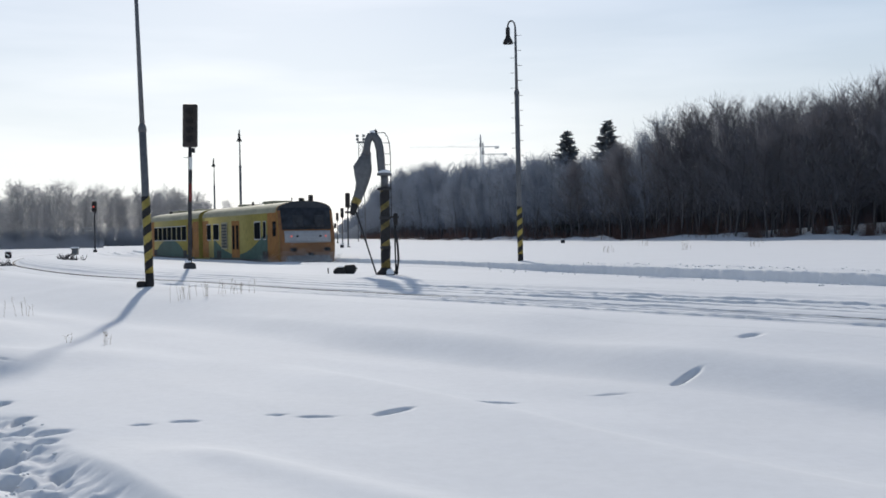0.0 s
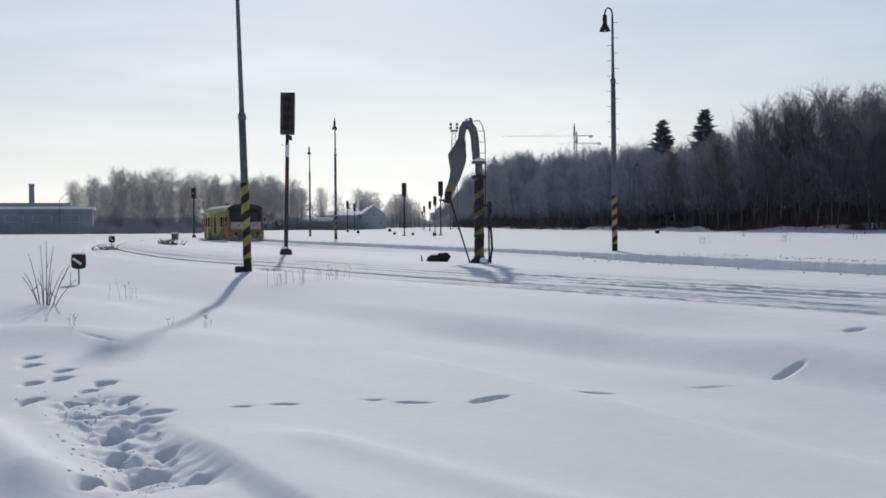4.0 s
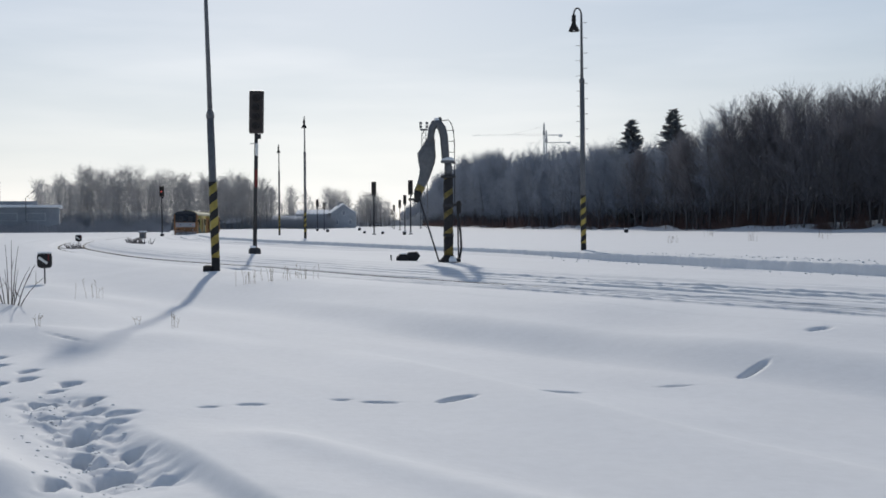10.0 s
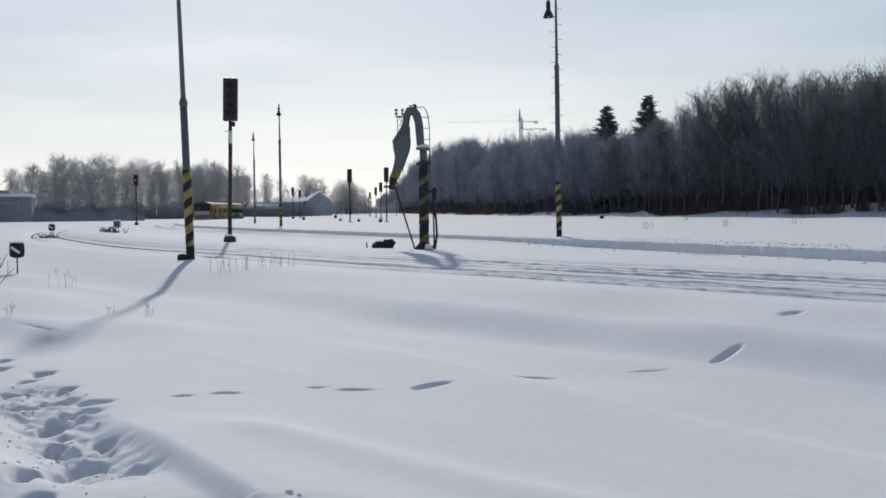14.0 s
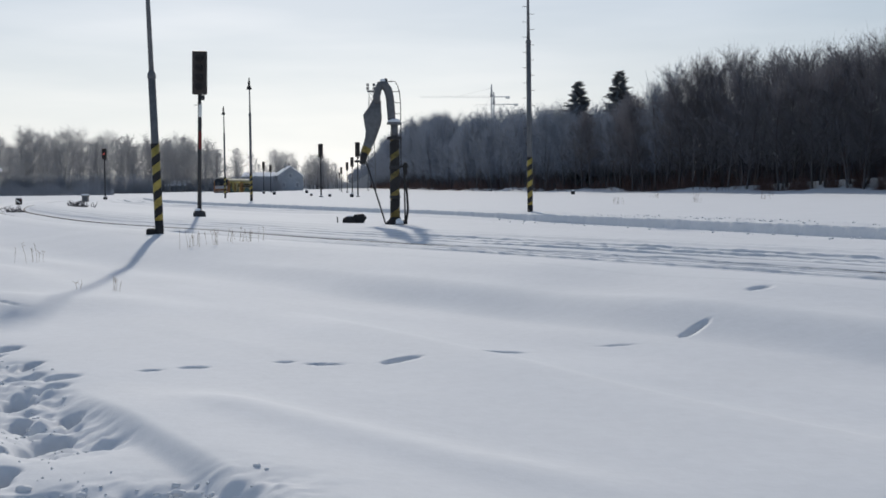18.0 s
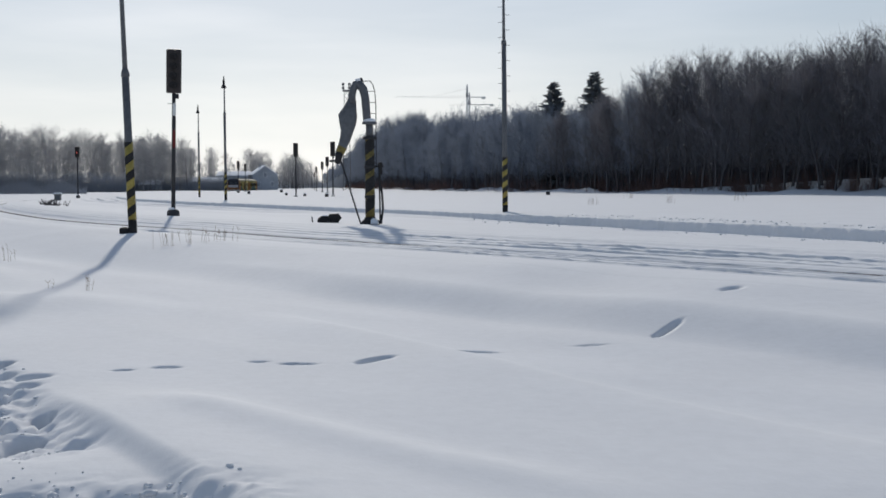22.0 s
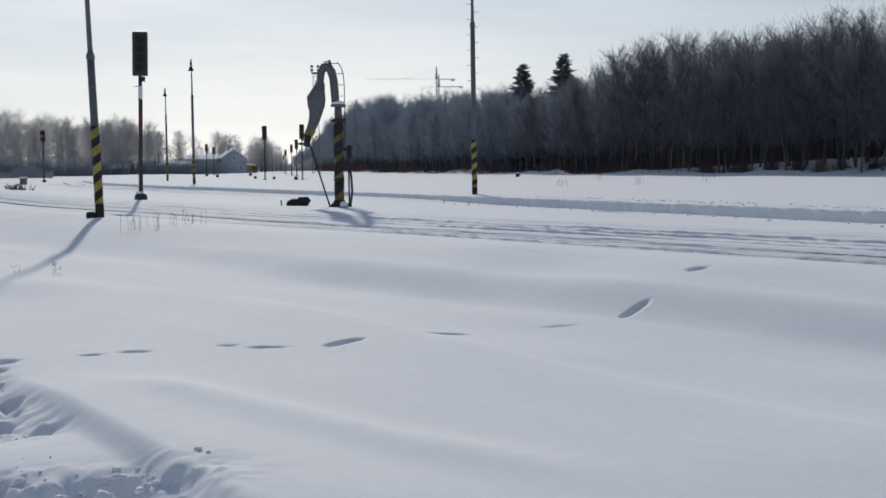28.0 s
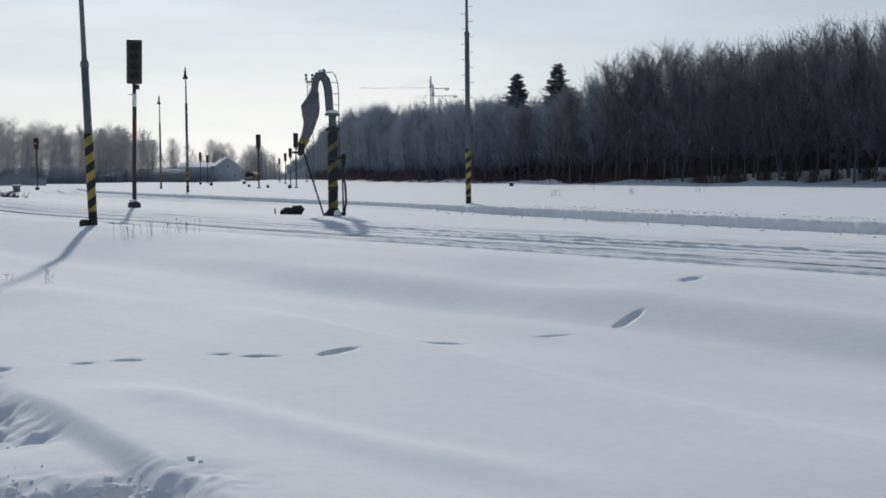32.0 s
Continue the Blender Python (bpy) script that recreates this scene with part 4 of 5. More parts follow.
# powder snow whirled up behind the last car, in small flakes
flake = np.random.RandomState(8)
tail_n, side_n = 20000, 9000
at = np.concatenate([np.column_stack([-7.05 - np.abs(flake.normal(0, 0.35, tail_n)), flake.uniform(-1.55, 1.55, tail_n), 0.05 + np.abs(flake.normal(0, 0.42, tail_n))]),
                     np.column_stack([flake.uniform(-7.0, -4.2, side_n), np.sign(flake.normal(size=side_n)) * (1.5 + np.abs(flake.normal(0, 0.18, side_n))), 0.05 + np.abs(flake.normal(0, 0.26, side_n))])])
corner = at[:, None, :] + flake.normal(0, 0.0065, (len(at), 3, 3))
dust = new("powder_snow", mesh_np("powder_snow", corner.reshape(-1, 3), np.arange(len(at) * 3).reshape(-1, 3), SNOW_CAP))
dust.parent = rear_car
tagged(dust, "fine white powder snow whirled up")


def arc_table(line):
    d = np.concatenate([[0], np.cumsum(np.hypot(*np.diff(line, axis=0).T))])
    return lambda s: (float(np.interp(s, d, line[:, 0])), float(np.interp(s, d, line[:, 1]))), d


FAR_AT, FAR_LEN = arc_table(FAR_TRACK)


# ---- trees ----
def rods(segs, sides):
    """Open tapered prisms: (x0 y0 z0 r0 x1 y1 z1 r1) each."""
    s = np.array(segs, float)
    a, b, ra, rb = s[:, 0:3], s[:, 4:7], s[:, 3], s[:, 7]
    d = b - a
    d /= np.linalg.norm(d, axis=1, keepdims=True) + 1e-9
    ref = np.where(np.abs(d[:, 2:3]) > 0.9, [[1.0, 0, 0]], [[0, 0, 1.0]])
    u = np.cross(d, ref)
    u /= np.linalg.norm(u, axis=1, keepdims=True)
    w = np.cross(d, u)
    n = len(s)
    v = np.zeros((n, 2, sides, 3))
    for k in range(sides):
        c = math.cos(k * math.tau / sides) * u + math.sin(k * math.tau / sides) * w
        v[:, 0, k], v[:, 1, k] = a + c * ra[:, None], b + c * rb[:, None]
    base = (np.arange(n) * 2 * sides)[:, None]
    f = [np.concatenate([base + k, base + (k + 1) % sides, base + sides + (k + 1) % sides, base + sides + k], 1) for k in range(sides)]
    return v.reshape(-1, 3), np.concatenate(f)


def spikes(segs):
    """Twigs: three-sided spikes from (x0 y0 z0 r0 x1 y1 z1), pointed at the end."""
    q = np.array(segs, float)
    a, b, r = q[:, 0:3], q[:, 4:7], q[:, 3:4]
    d = b - a
    d /= np.linalg.norm(d, axis=1, keepdims=True) + 1e-9
    ref = np.where(np.abs(d[:, 2:3]) > 0.9, [[1.0, 0, 0]], [[0, 0, 1.0]])
    u = np.cross(d, ref)
    u /= np.linalg.norm(u, axis=1, keepdims=True)
    w = np.cross(d, u)
    v = np.stack([a + u * r, a - 0.5 * u * r + 0.87 * w * r, a - 0.5 * u * r - 0.87 * w * r, b], 1)
    n = (np.arange(len(q)) * 4)[:, None]
    return v.reshape(-1, 3), np.concatenate([n + [[0, 1, 3]], n + [[1, 2, 3]], n + [[2, 0, 3]]])


def blades(segs, seed=3):
    """Fine far twigs: one slim triangle each, turned at random about its own line."""
    q = np.array(segs, float)
    a, b, r = q[:, 0:3], q[:, 4:7], q[:, 3:4]
    u = np.cross(b - a, np.random.RandomState(seed).normal(size=a.shape))
    u /= np.linalg.norm(u, axis=1, keepdims=True) + 1e-9
    v = np.stack([a + u * r, a - u * r, b], 1)
    return v.reshape(-1, 3), np.arange(len(q) * 3).reshape(-1, 3)


def grow(seed, high, kind):
    """Trunk and crown of a bare tree: a list of rods and a list of twigs."""
    R = random.Random(seed)
    trunk, crown = [], []
    slim = kind == "birch"
    p, lean = Vector((0, 0, -0.4)), Vector((R.uniform(-0.06, 0.06), R.uniform(-0.06, 0.06), 1))
    n = 9
    r = high * (0.009 if slim else 0.012)
    spine = [(p.copy(), r)]
    for i in range(n):
        lean = (lean + Vector((R.uniform(-0.09, 0.09), R.uniform(-0.09, 0.09), 0.12))).normalized()
        q = p + lean * (high * (0.90 if slim else 0.82) + 0.4) / n
        r1 = r * (0.82 if i < n - 1 else 0.4)
        trunk.append((*p, r, *q, r1))
        spine.append((q.copy(), r1))
        p, r = q, r1

    def wander(d, by, up):
        return (d + Vector((R.uniform(-by, by), R.uniform(-by, by), R.uniform(-by, by) * 0.6 + up))).normalized()

    start, limbs = (0.14, 34) if slim else (0.20, 40)
    lift = -0.05 if slim else 0.22
    for k in range(limbs):
        h = start + (0.98 - start) * (k / (limbs - 1)) ** 0.85
        i = min(n - 1, int(h * n))
        a = spine[i][0].lerp(spine[i + 1][0], h * n - i)
        ang = k * 2.4 + R.uniform(-0.5, 0.5)
        d = Vector((math.cos(ang), math.sin(ang), R.uniform(0.35, 0.9) + 0.9 * max(0, h - 0.5))).normalized()
        if not slim:
            d = (d + Vector((0, 0, 1.1 * max(0, h - 0.55)))).normalized()
        length = high * (0.20 if slim else 0.25) * math.sqrt(max(0.12 if slim else 0.4, 1 - ((h - 0.45) / 0.6) ** 2)) * R.uniform(0.75, 1.15)
        rad = max(0.014, spine[i][1] * 0.32)
        pts = [a]
        for j in range(3):
            d = wander(d, 0.22, 0.10)
            pts.append(pts[-1] + d * length / 3)
            trunk.append((*pts[-2], rad * (1 - 0.3 * j), *pts[-1], rad * (0.7 - 0.3 * j) + 0.003))
        for _ in range(15 if slim else 24):
            j = R.randrange(3)
            b = pts[j].lerp(pts[j + 1], R.random())
            e = wander((pts[j + 1] - pts[j]).normalized(), 0.85, lift)
            m = high * R.uniform(0.05, 0.12)
            c = b + e * m
            crown.append((*b, 0.015, *c))
            for _ in range(3):
                g = wander(e, 0.75, lift * 0.7)
                o = b.lerp(c, R.uniform(0.25, 0.95))
                crown.append((*o, 0.010, *(o + g * m * R.uniform(0.35, 0.75))))
    return trunk, crown


def spruce(seed, high):
    R = random.Random(seed)
    trunk, tris_v, tris_f = [(0, 0, -0.4, high * 0.014, 0, 0, high, 0.02)], [], []
    for k in range(72):
        h = 0.10 + 0.89 * k / 71
        span = high * 0.21 * (1.01 - h) ** 0.55 * (1 + 0.12 * math.sin(h * 23 + seed) * math.sin(h * 51)) + 0.10
        for j in range(9):
            ang = R.uniform(0, math.tau)
            L = span * R.uniform(0.45, 1.2)
            a = Vector((0, 0, h * high))
            d = Vector((math.cos(ang), math.sin(ang), R.uniform(-0.5, 0.0) + 0.5 * h))
            side = Vector((-d.y, d.x, 0))
            trunk.append((*a, 0.03, *(a + d * L), 0.01))
            for q in range(7):
                c = a + d * L * (0.25 + 0.12 * q)
                for s in (-1, 1):
                    m = len(tris_v)
                    w = (L * 0.30 + 0.10) * (1.1 - q * 0.09)
                    tris_v += [tuple(c), tuple(c + d * w * 0.9 + side * s * w * 0.7 + Vector((0, 0, -0.25 * w - R.uniform(0, 0.12)))),
                               tuple(c + d * w * 0.35 + Vector((0, 0, -0.5 * w)))]
                    tris_f.append((m, m + 1, m + 2))
    return trunk, np.array(tris_v), np.array(tris_f)


KINDS = {}


def tree_meshes(key, high, kind, seed):
    if kind == "spruce":
        trunk, v, f = spruce(seed, high)
        KINDS[key] = (mesh_np("trunk", *rods(trunk, 4), BARK), mesh_np("crown", v, f, NEEDLE), None)
    else:
        trunk, crown = grow(seed, high, kind)
        bark, twig = (BIRCH, HAZED_BIRCH) if kind == "birch" else (BARK, HAZED_TWIG) if key[0] == "hazed" else (BARK, TWIG)
        tall = high / max(c[6] for c in crown)
        crown = [(*[q * tall for q in c[:3]], c[3], *[q * tall for q in c[4:]]) for c in crown]
        trunk = [tuple(q if i in (3, 7) else q * tall for i, q in enumerate(c)) for c in trunk]
        KINDS[key] = (mesh_np("trunk", *rods(trunk, 4), bark, True), mesh_np("crown", *blades(crown, seed), twig), mesh_np("thin_crown", *blades(crown[::2], seed), twig),
                      mesh_np("thin_trunk", *rods(trunk[:9] + [c for k, c in enumerate(trunk[9:]) if k % 3 < 2], 3), bark))


for i in range(6):
    tree_meshes(("wood", i), 12.0, "broad", 20 + i)
    tree_meshes(("birch", i), 12.0, "birch", 60 + i)
    tree_meshes(("hazed", i), 12.0, "broad", 40 + i)
for i in range(2):
    tree_meshes(("spruce", i), 13.0, "spruce", 90 + i)


def tree(key, x, y, z, high, turn, label, group):
    ref = 13.0 if key[0] == "spruce" else 12.0
    t = new("spruce_tree" if key[0] == "spruce" else "birch_tree" if key[0] == "birch" else "bare_tree")
    t.empty_display_size = 0.5
    tagged(t, label, "tree", group)
    t.location, t.rotation_euler, t.scale = (x, y, z), (0, 0, turn), (high / ref,) * 3
    for name, me in zip(("trunk", "crown"), KINDS[key]):
        o = new(name, me)
        o.parent = t
    return t


R = random.Random(11)


def wood_place(s, back):
    """A place on the wood's edge, s metres along it and so far behind."""
    at, d = EDGE_AT(s), EDGE_AT(s + 2)
    dx, dy = d[0] - at[0], d[1] - at[1]
    n = math.hypot(dx, dy)
    return at[0] + dy / n * back, at[1] - dx / n * back


EDGE_AT, EDGE_LEN = arc_table(WOOD_EDGE)


def joined(name, placed, label, twig=TWIG):
    """Many trees of the depth of a wood as one object of its trunks and one part of its twigs."""
    ob = None
    for part_no, mat, sides in ((3, BARK, 4), (2, twig, 3)):
        vs, fs, n = [], [], 0
        for key, x, y, z, high, turn in placed:
            me = KINDS[key][part_no]
            v = np.empty(len(me.vertices) * 3, np.float32)
            me.vertices.foreach_get("co", v)
            v = v.reshape(-1, 3) * (high / 12.0)
            c, s = math.cos(turn), math.sin(turn)
            v = v @ np.array([[c, s, 0], [-s, c, 0], [0, 0, 1]], np.float32) + np.array([x, y, z], np.float32)
            f = np.empty(len(me.loops), np.int32)
            me.loops.foreach_get("vertex_index", f)
            vs.append(v)
            fs.append(f.reshape(-1, sides) + n)
            n += len(v)
        o = new(name if part_no == 3 else "twigs", mesh_np(name, np.concatenate(vs), np.concatenate(fs), mat))
        if ob:
            o.parent = ob
        else:
            ob = tagged(o, label, "woodland", kind="stuff")
    return ob


# how high the wood stands along its edge
SKYLINE = [(0, 17.0), (60, 16.8), (71, 16.0), (77, 15.0), (79, 15.9), (84, 15.0), (88, 15.4), (92, 16.3), (97, 16.6), (103, 17.1), (106.5, 16.8), (110, 15.0), (118, 13.5), (121, 14.0),
           (130, 13.0), (135, 12.1), (138, 15.1), (141, 15.1), (146, 14.1), (159, 14.9), (174, 15.3), (190, 16.3), (206, 16.1), (212, 14.8), (218, 13.6), (232, 16.5), (254, 20.1), (285, 21.6), (340, 22.0), (400, 23.5), (500, 24.5), (600, 22.5), (760, 16.0), (900, 11.0)]


def wood_high(s):
    return float(np.interp(s, [k[0] for k in SKYLINE], [k[1] for k in SKYLINE])) * R.uniform(0.97 if s < 165 else 0.86, 1.08 if s < 165 else 1.11)


def haze_from(s):
    """Farther along the field more and more of the trees get the haze-coloured twigs."""
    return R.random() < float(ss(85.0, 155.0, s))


# the wood beside the field: its front rows tree by tree, its depth as one
total = EDGE_LEN[-1]
s = 30.0
while s < total - 20:
    gap = 2.6 + 0.011 * max(0, s - 90)
    for row in range(2):
        x, y = wood_place(s + R.uniform(-1.2, 1.2), 1.5 + row * 3.2 + R.uniform(-1, 1))
        high = wood_high(s) * (1.0 if row else 0.86)
        tree(("hazed" if haze_from(s) else "wood", R.randrange(6)), x, y, gz(x, y), high, R.uniform(0, 6.28), "bare dark deciduous tree at the edge of the wood", "trees of the wood")
    s += gap
deep, deep_far = [], []
for row in range(5):
    s = 25.0
    while s < total - 10:
        x, y = wood_place(s + R.uniform(-1.5, 1.5), 8 + row * 5.0 + R.uniform(-1.5, 1.5))
        (deep_far if haze_from(s) else deep).append((("wood", R.randrange(6)), x, y, gz(x, y), wood_high(s) * (1.0 - 0.01 * row), R.uniform(0, 6.28)))
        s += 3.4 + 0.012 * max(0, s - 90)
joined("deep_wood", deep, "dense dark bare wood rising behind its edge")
joined("deep_wood", deep_far, "dense bare wood, lightly hazed, farther along the field", HAZED_TWIG)
for x, y, high, i in ((30.7, 172, 17.2, 0), (35.5, 164.0, 17.9, 1)):
    tree(("spruce", i), x, y, gz(x, y) - 0.2, high, i * 2.0, "dark green spruce standing above the bare wood", "spruces")

# undergrowth along the edge of the wood
us = np.array([(wood_place(R.uniform(28, total - 60) if k % 9 == 0 else R.uniform(88, total - 60), R.uniform(-1.5, 3) if k % 3 else R.uniform(3, 24))) for k in range(15000)])
uh = np.array([R.uniform(0.7, 3.0) if k % 3 else R.uniform(2.0, 6.0) for k in range(15000)])
uh *= 0.75 + 0.6 * lumps(us[:, 0] * 0.35, us[:, 1] * 0.35)
uz = ground(us[:, 0], us[:, 1]) - 0.1
lean = np.array([(R.uniform(-0.3, 0.3), R.uniform(-0.3, 0.3)) for _ in range(15000)])
brush = np.column_stack([us, uz, 0.012 + 0.008 * uh, us + lean * uh[:, None], uz + uh])
tagged(new("undergrowth", mesh_np("undergrowth", *spikes(brush), BRUSH)), "russet leafless undergrowth along the wood", "undergrowth", kind="stuff")

# russet bushes at the foot of the near wood
for k in range(30):
    s = 38 + k * 2.7 + R.uniform(-1.2, 1.2)
    bx, by = wood_place(s, R.uniform(-0.6, 4.5))
    twigs, z, wide, tall = [], gz(bx, by) - 0.2, R.uniform(0.7, 1.7), R.uniform(1.4, 3.6)
    for _ in range(230):
        a, h = max(-1.3, min(1.3, R.gauss(0, 0.55))), tall * R.uniform(0.3, 1.0)
        x, y = bx + a * wide * 0.6, by + R.gauss(0, 0.4)
        top = (x + (a * 0.4 + R.uniform(-0.25, 0.25)) * h * 0.6, y + R.uniform(-0.25, 0.25) * h, z + h * (1 - 0.6 * abs(a)))
        twigs.append((x, y, z, 0.016, *top))
        u = R.uniform(0.4, 0.9)
        b = [p + (q - p) * u for p, q in zip((x, y, z), top)]
        twigs.append((*b, 0.012, b[0] + R.uniform(-0.4, 0.4), b[1] + R.uniform(-0.3, 0.3), b[2] + R.uniform(0.1, 0.5)))
    tagged(new("bare_bush", mesh_np("bare_bush", *spikes(twigs), BRUSH)), "russet leafless bush at the foot of the wood", "bush", "bushes along the wood")

# saplings and thicket between the trunks
sap_at = [(R.uniform(28, 210) if k % 5 < 3 else R.uniform(150, 520), R.uniform(9 if k % 3 else 2, 36)) for k in range(12000)]
sap = np.array([wood_place(s, max(q, 17 + 10 * R.random()) if s < 92 else q) for s, q in sap_at])
sh = np.array([R.uniform(2.5, 8.5) for _ in range(12000)])
sz = ground(sap[:, 0], sap[:, 1]) - 0.1
tilt = np.array([(R.uniform(-0.16, 0.16), R.uniform(-0.16, 0.16)) for _ in range(12000)])
sap_rows = np.column_stack([sap, sz, 0.018 + 0.006 * sh, sap + tilt * sh[:, None], sz + sh])
stems = sap_rows
for k in range(3):
    f0 = np.array([[R.uniform(0.2, 0.85)] for _ in range(12000)])
    a = stems[:, 0:3] * (1 - f0) + stems[:, 4:7] * f0
    out = np.array([(R.uniform(-1, 1), R.uniform(-1, 1), R.uniform(0.2, 1.0)) for _ in range(12000)])
    sap_rows = np.vstack([sap_rows, np.column_stack([a, np.full(12000, 0.022), a + out])])
rear = np.array([wood_place(R.uniform(15, 125), R.uniform(28, 48)) for _ in range(9000)])
rear_h = np.array([R.uniform(3.0, 10.0) for _ in range(9000)])
rear_z = ground(rear[:, 0], rear[:, 1]) - 0.1
rear_tilt = np.array([(R.uniform(-0.12, 0.12), R.uniform(-0.12, 0.12)) for _ in range(9000)])
sap_rows = np.vstack([sap_rows, np.column_stack([rear, rear_z, 0.05 + 0.01 * rear_h, rear + rear_tilt * rear_h[:, None], rear_z + rear_h])])
tagged(new("thicket", mesh_np("thicket", *spikes(sap_rows), TWIG)), "dark leafless saplings filling the wood between its trunks", "thicket", kind="stuff")

# the birches beyond the tracks, their twigs coloured pale to imitate haze
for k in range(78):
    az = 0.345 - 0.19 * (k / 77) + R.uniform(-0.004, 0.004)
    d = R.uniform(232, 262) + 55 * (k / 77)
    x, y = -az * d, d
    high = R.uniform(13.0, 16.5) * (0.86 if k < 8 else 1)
    tree(("birch", R.randrange(6)), x, y, -0.1, high, R.uniform(0, 6.28), "bare birch paled by haze in the far row of trees", "far birches")
birch_back = [(("birch", R.randrange(6)), -az * d, d, 0.0, R.uniform(12, 16), R.uniform(0, 6.28))
              for az, d in ((R.uniform(0.145, 0.36), R.uniform(300, 360)) for _ in range(190))]
for az, wide, n, d0, hi in ((0.131, 0.007, 14, 380, 16), (0.110, 0.006, 12, 400, 11), (0.092, 0.006, 26, 430, 17), (0.080, 0.006, 16, 440, 14), (0.058, 0.006, 40, 470, 16.5),
                            (0.050, 0.005, 24, 540, 15), (0.042, 0.004, 14, 600, 11), (0.10, 0.05, 90, 640, 9)):
    for _ in range(n):
        d = d0 + R.uniform(-15, 25)
        birch_back.append((("birch", R.randrange(6)), -(az + R.gauss(0, wide)) * d, d, 0.0, hi * R.uniform(0.6, 1.0), R.uniform(0, 6.28)))
joined("far_wood", birch_back, "haze-pale bare far wood behind the birches", HAZED_BIRCH)
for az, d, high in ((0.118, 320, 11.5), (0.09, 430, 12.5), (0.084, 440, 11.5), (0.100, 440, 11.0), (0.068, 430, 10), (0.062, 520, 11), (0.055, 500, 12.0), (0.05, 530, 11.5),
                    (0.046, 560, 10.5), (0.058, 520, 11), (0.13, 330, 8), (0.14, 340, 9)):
    tree(("birch", R.randrange(6)), -az * d, d, 0, high, R.uniform(0, 6.28), "lone bare haze-pale tree near the station house", "far birches")


# ---- buildings far off ----
WALL = material("pale_plaster", (0.40, 0.42, 0.45), 0.85, 0, 0.2, 2)
SHED = material("grey_blue_shed_cladding", (0.26, 0.28, 0.31), 0.7, 0, 0.2, 2)


def house(m, w, d, eave, ridge, name, label, windows):
    h = thing(name, m, label, "house")
    bm = bmesh.new()
    pts = [(-w / 2, 0), (w / 2, 0), (w / 2, eave), (0, ridge), (-w / 2, eave)]
    f = [bm.verts.new((x, -d / 2, z)) for x, z in pts]
    b = [bm.verts.new((x, d / 2, z)) for x, z in pts]
    bm.faces.new(f)
    bm.faces.new(b[::-1])
    for i in range(5):
        bm.faces.new((f[i], b[i], b[(i + 1) % 5], f[(i + 1) % 5]))
    bmesh.ops.recalc_face_normals(bm, faces=bm.faces)
    part("wall", bm, WALL, h)
    slope = math.hypot(w / 2, ridge - eave)
    a = math.degrees(math.atan2(ridge - eave, w / 2))
    for s in (-1, 1):
        roof = part("roof", box((slope + 0.5, d + 0.8, 0.25), (0, 0, 0), 0.05), SNOW_CAP, h, "snow-covered roof slope")
        roof.matrix_local = pose(s * w / 4 * 1.04, 0, (eave + ridge) / 2 + 0.12, 0, s * a, 0)
    part("chimney", box((0.6, 0.6, 1.3), (-w * 0.12, 0, ridge + 0.35), 0.03), SHED, h)
    for x, z in windows:
        win = part("window", box((1.0, 0.1, 1.4), (x, -d / 2 - 0.03, z), 0.02), WHITE, h)
        part("pane", box((0.8, 0.04, 1.2), (x, -d / 2 - 0.085, z), 0.005), SHED, win)
    return h


house(pose(-28.4, 335, -0.2, 0, 0, 12), 7.4, 11, 4.6, 7.2, "station_house", "pale plastered station house with a snowy gabled roof",
      [(-2, 1.9), (2, 1.9), (0, 4.6)])
for x, y, w, h, words in ((-37.0, 333, 9.0, 4.4, "low pale outbuilding with a snowy flat roof"), (-43.5, 326, 9, 2.6, "long low shed with a snowy roof"),
                          (-55, 300, 5.0, 1.9, "small low hut with snow on its roof")):
    b = thing("outbuilding", pose(x, y, -0.1), words, "outbuilding", "outbuildings")
    part("wall", box((w, 6, h), (0, 0, h / 2), 0.04), WALL if h > 4 else SHED, b)
    part("roof", box((w + 0.6, 6.8, 0.3), (0, 0, h + 0.5), 0.1, turn=Euler((radians(11), 0, 0)).to_matrix()), SNOW_CAP, b, "snow-covered lean-to roof")
    part("door", box((0.9, 0.06, 1.7), (w * 0.2, -3.03, 0.9), 0.02), SHED, b)

shed = thing("factory_shed", pose(-86.5, 205, -0.2, 0, 0, 18), "long low grey factory shed with a snowy roof", "factory")
part("wall", box((32, 14, 4.6), (0, 0, 2.3), 0.05), SHED, shed)
part("roof", box((33, 15, 0.5), (0, 0, 4.85), 0.15), SNOW_CAP, shed, "snow-covered roof")
part("parapet", box((20, 4, 0.9), (2, 2, 5.5), 0.05), SHED, shed)
for k in range(6):
    win = part("window", box((3.4, 0.1, 1.5), (-12 + k * 4.8, -7.03, 2.9), 0.02), WALL, shed)
    part("pane", box((3.0, 0.05, 1.2), (-12 + k * 4.8, -7.09, 2.9), 0.01), SHED, win)
stack = thing("factory_chimney", pose(-83.5, 211, 0), "square grey factory chimney behind the shed", "chimney")
part("shaft", cyl((0, 0, 0), (0, 0, 9.3), 0.62, 0.5, 12), SHED, stack)
part("rim", cyl((0, 0, 9.2), (0, 0, 9.5), 0.58, 0.58, 12), SHED, stack)
street = thing("street_lamp", pose(-74, 200, 0), "thin street lamp with a slanting arm", "street lamp")
part("pole", cyl((0, 0, 0), (0, 0, 6.2), 0.09, 0.06, 8), GALV, street)
part("arm", cyl((0, 0, 6.1), (1.1, 0, 7.1), 0.045, 0.04, 8), GALV, street)
part("luminaire", box((0.7, 0.25, 0.14), (1.3, 0, 7.25), 0.05, turn=Euler((0, radians(-35), 0)).to_matrix()), GALV, street)
hedge = []
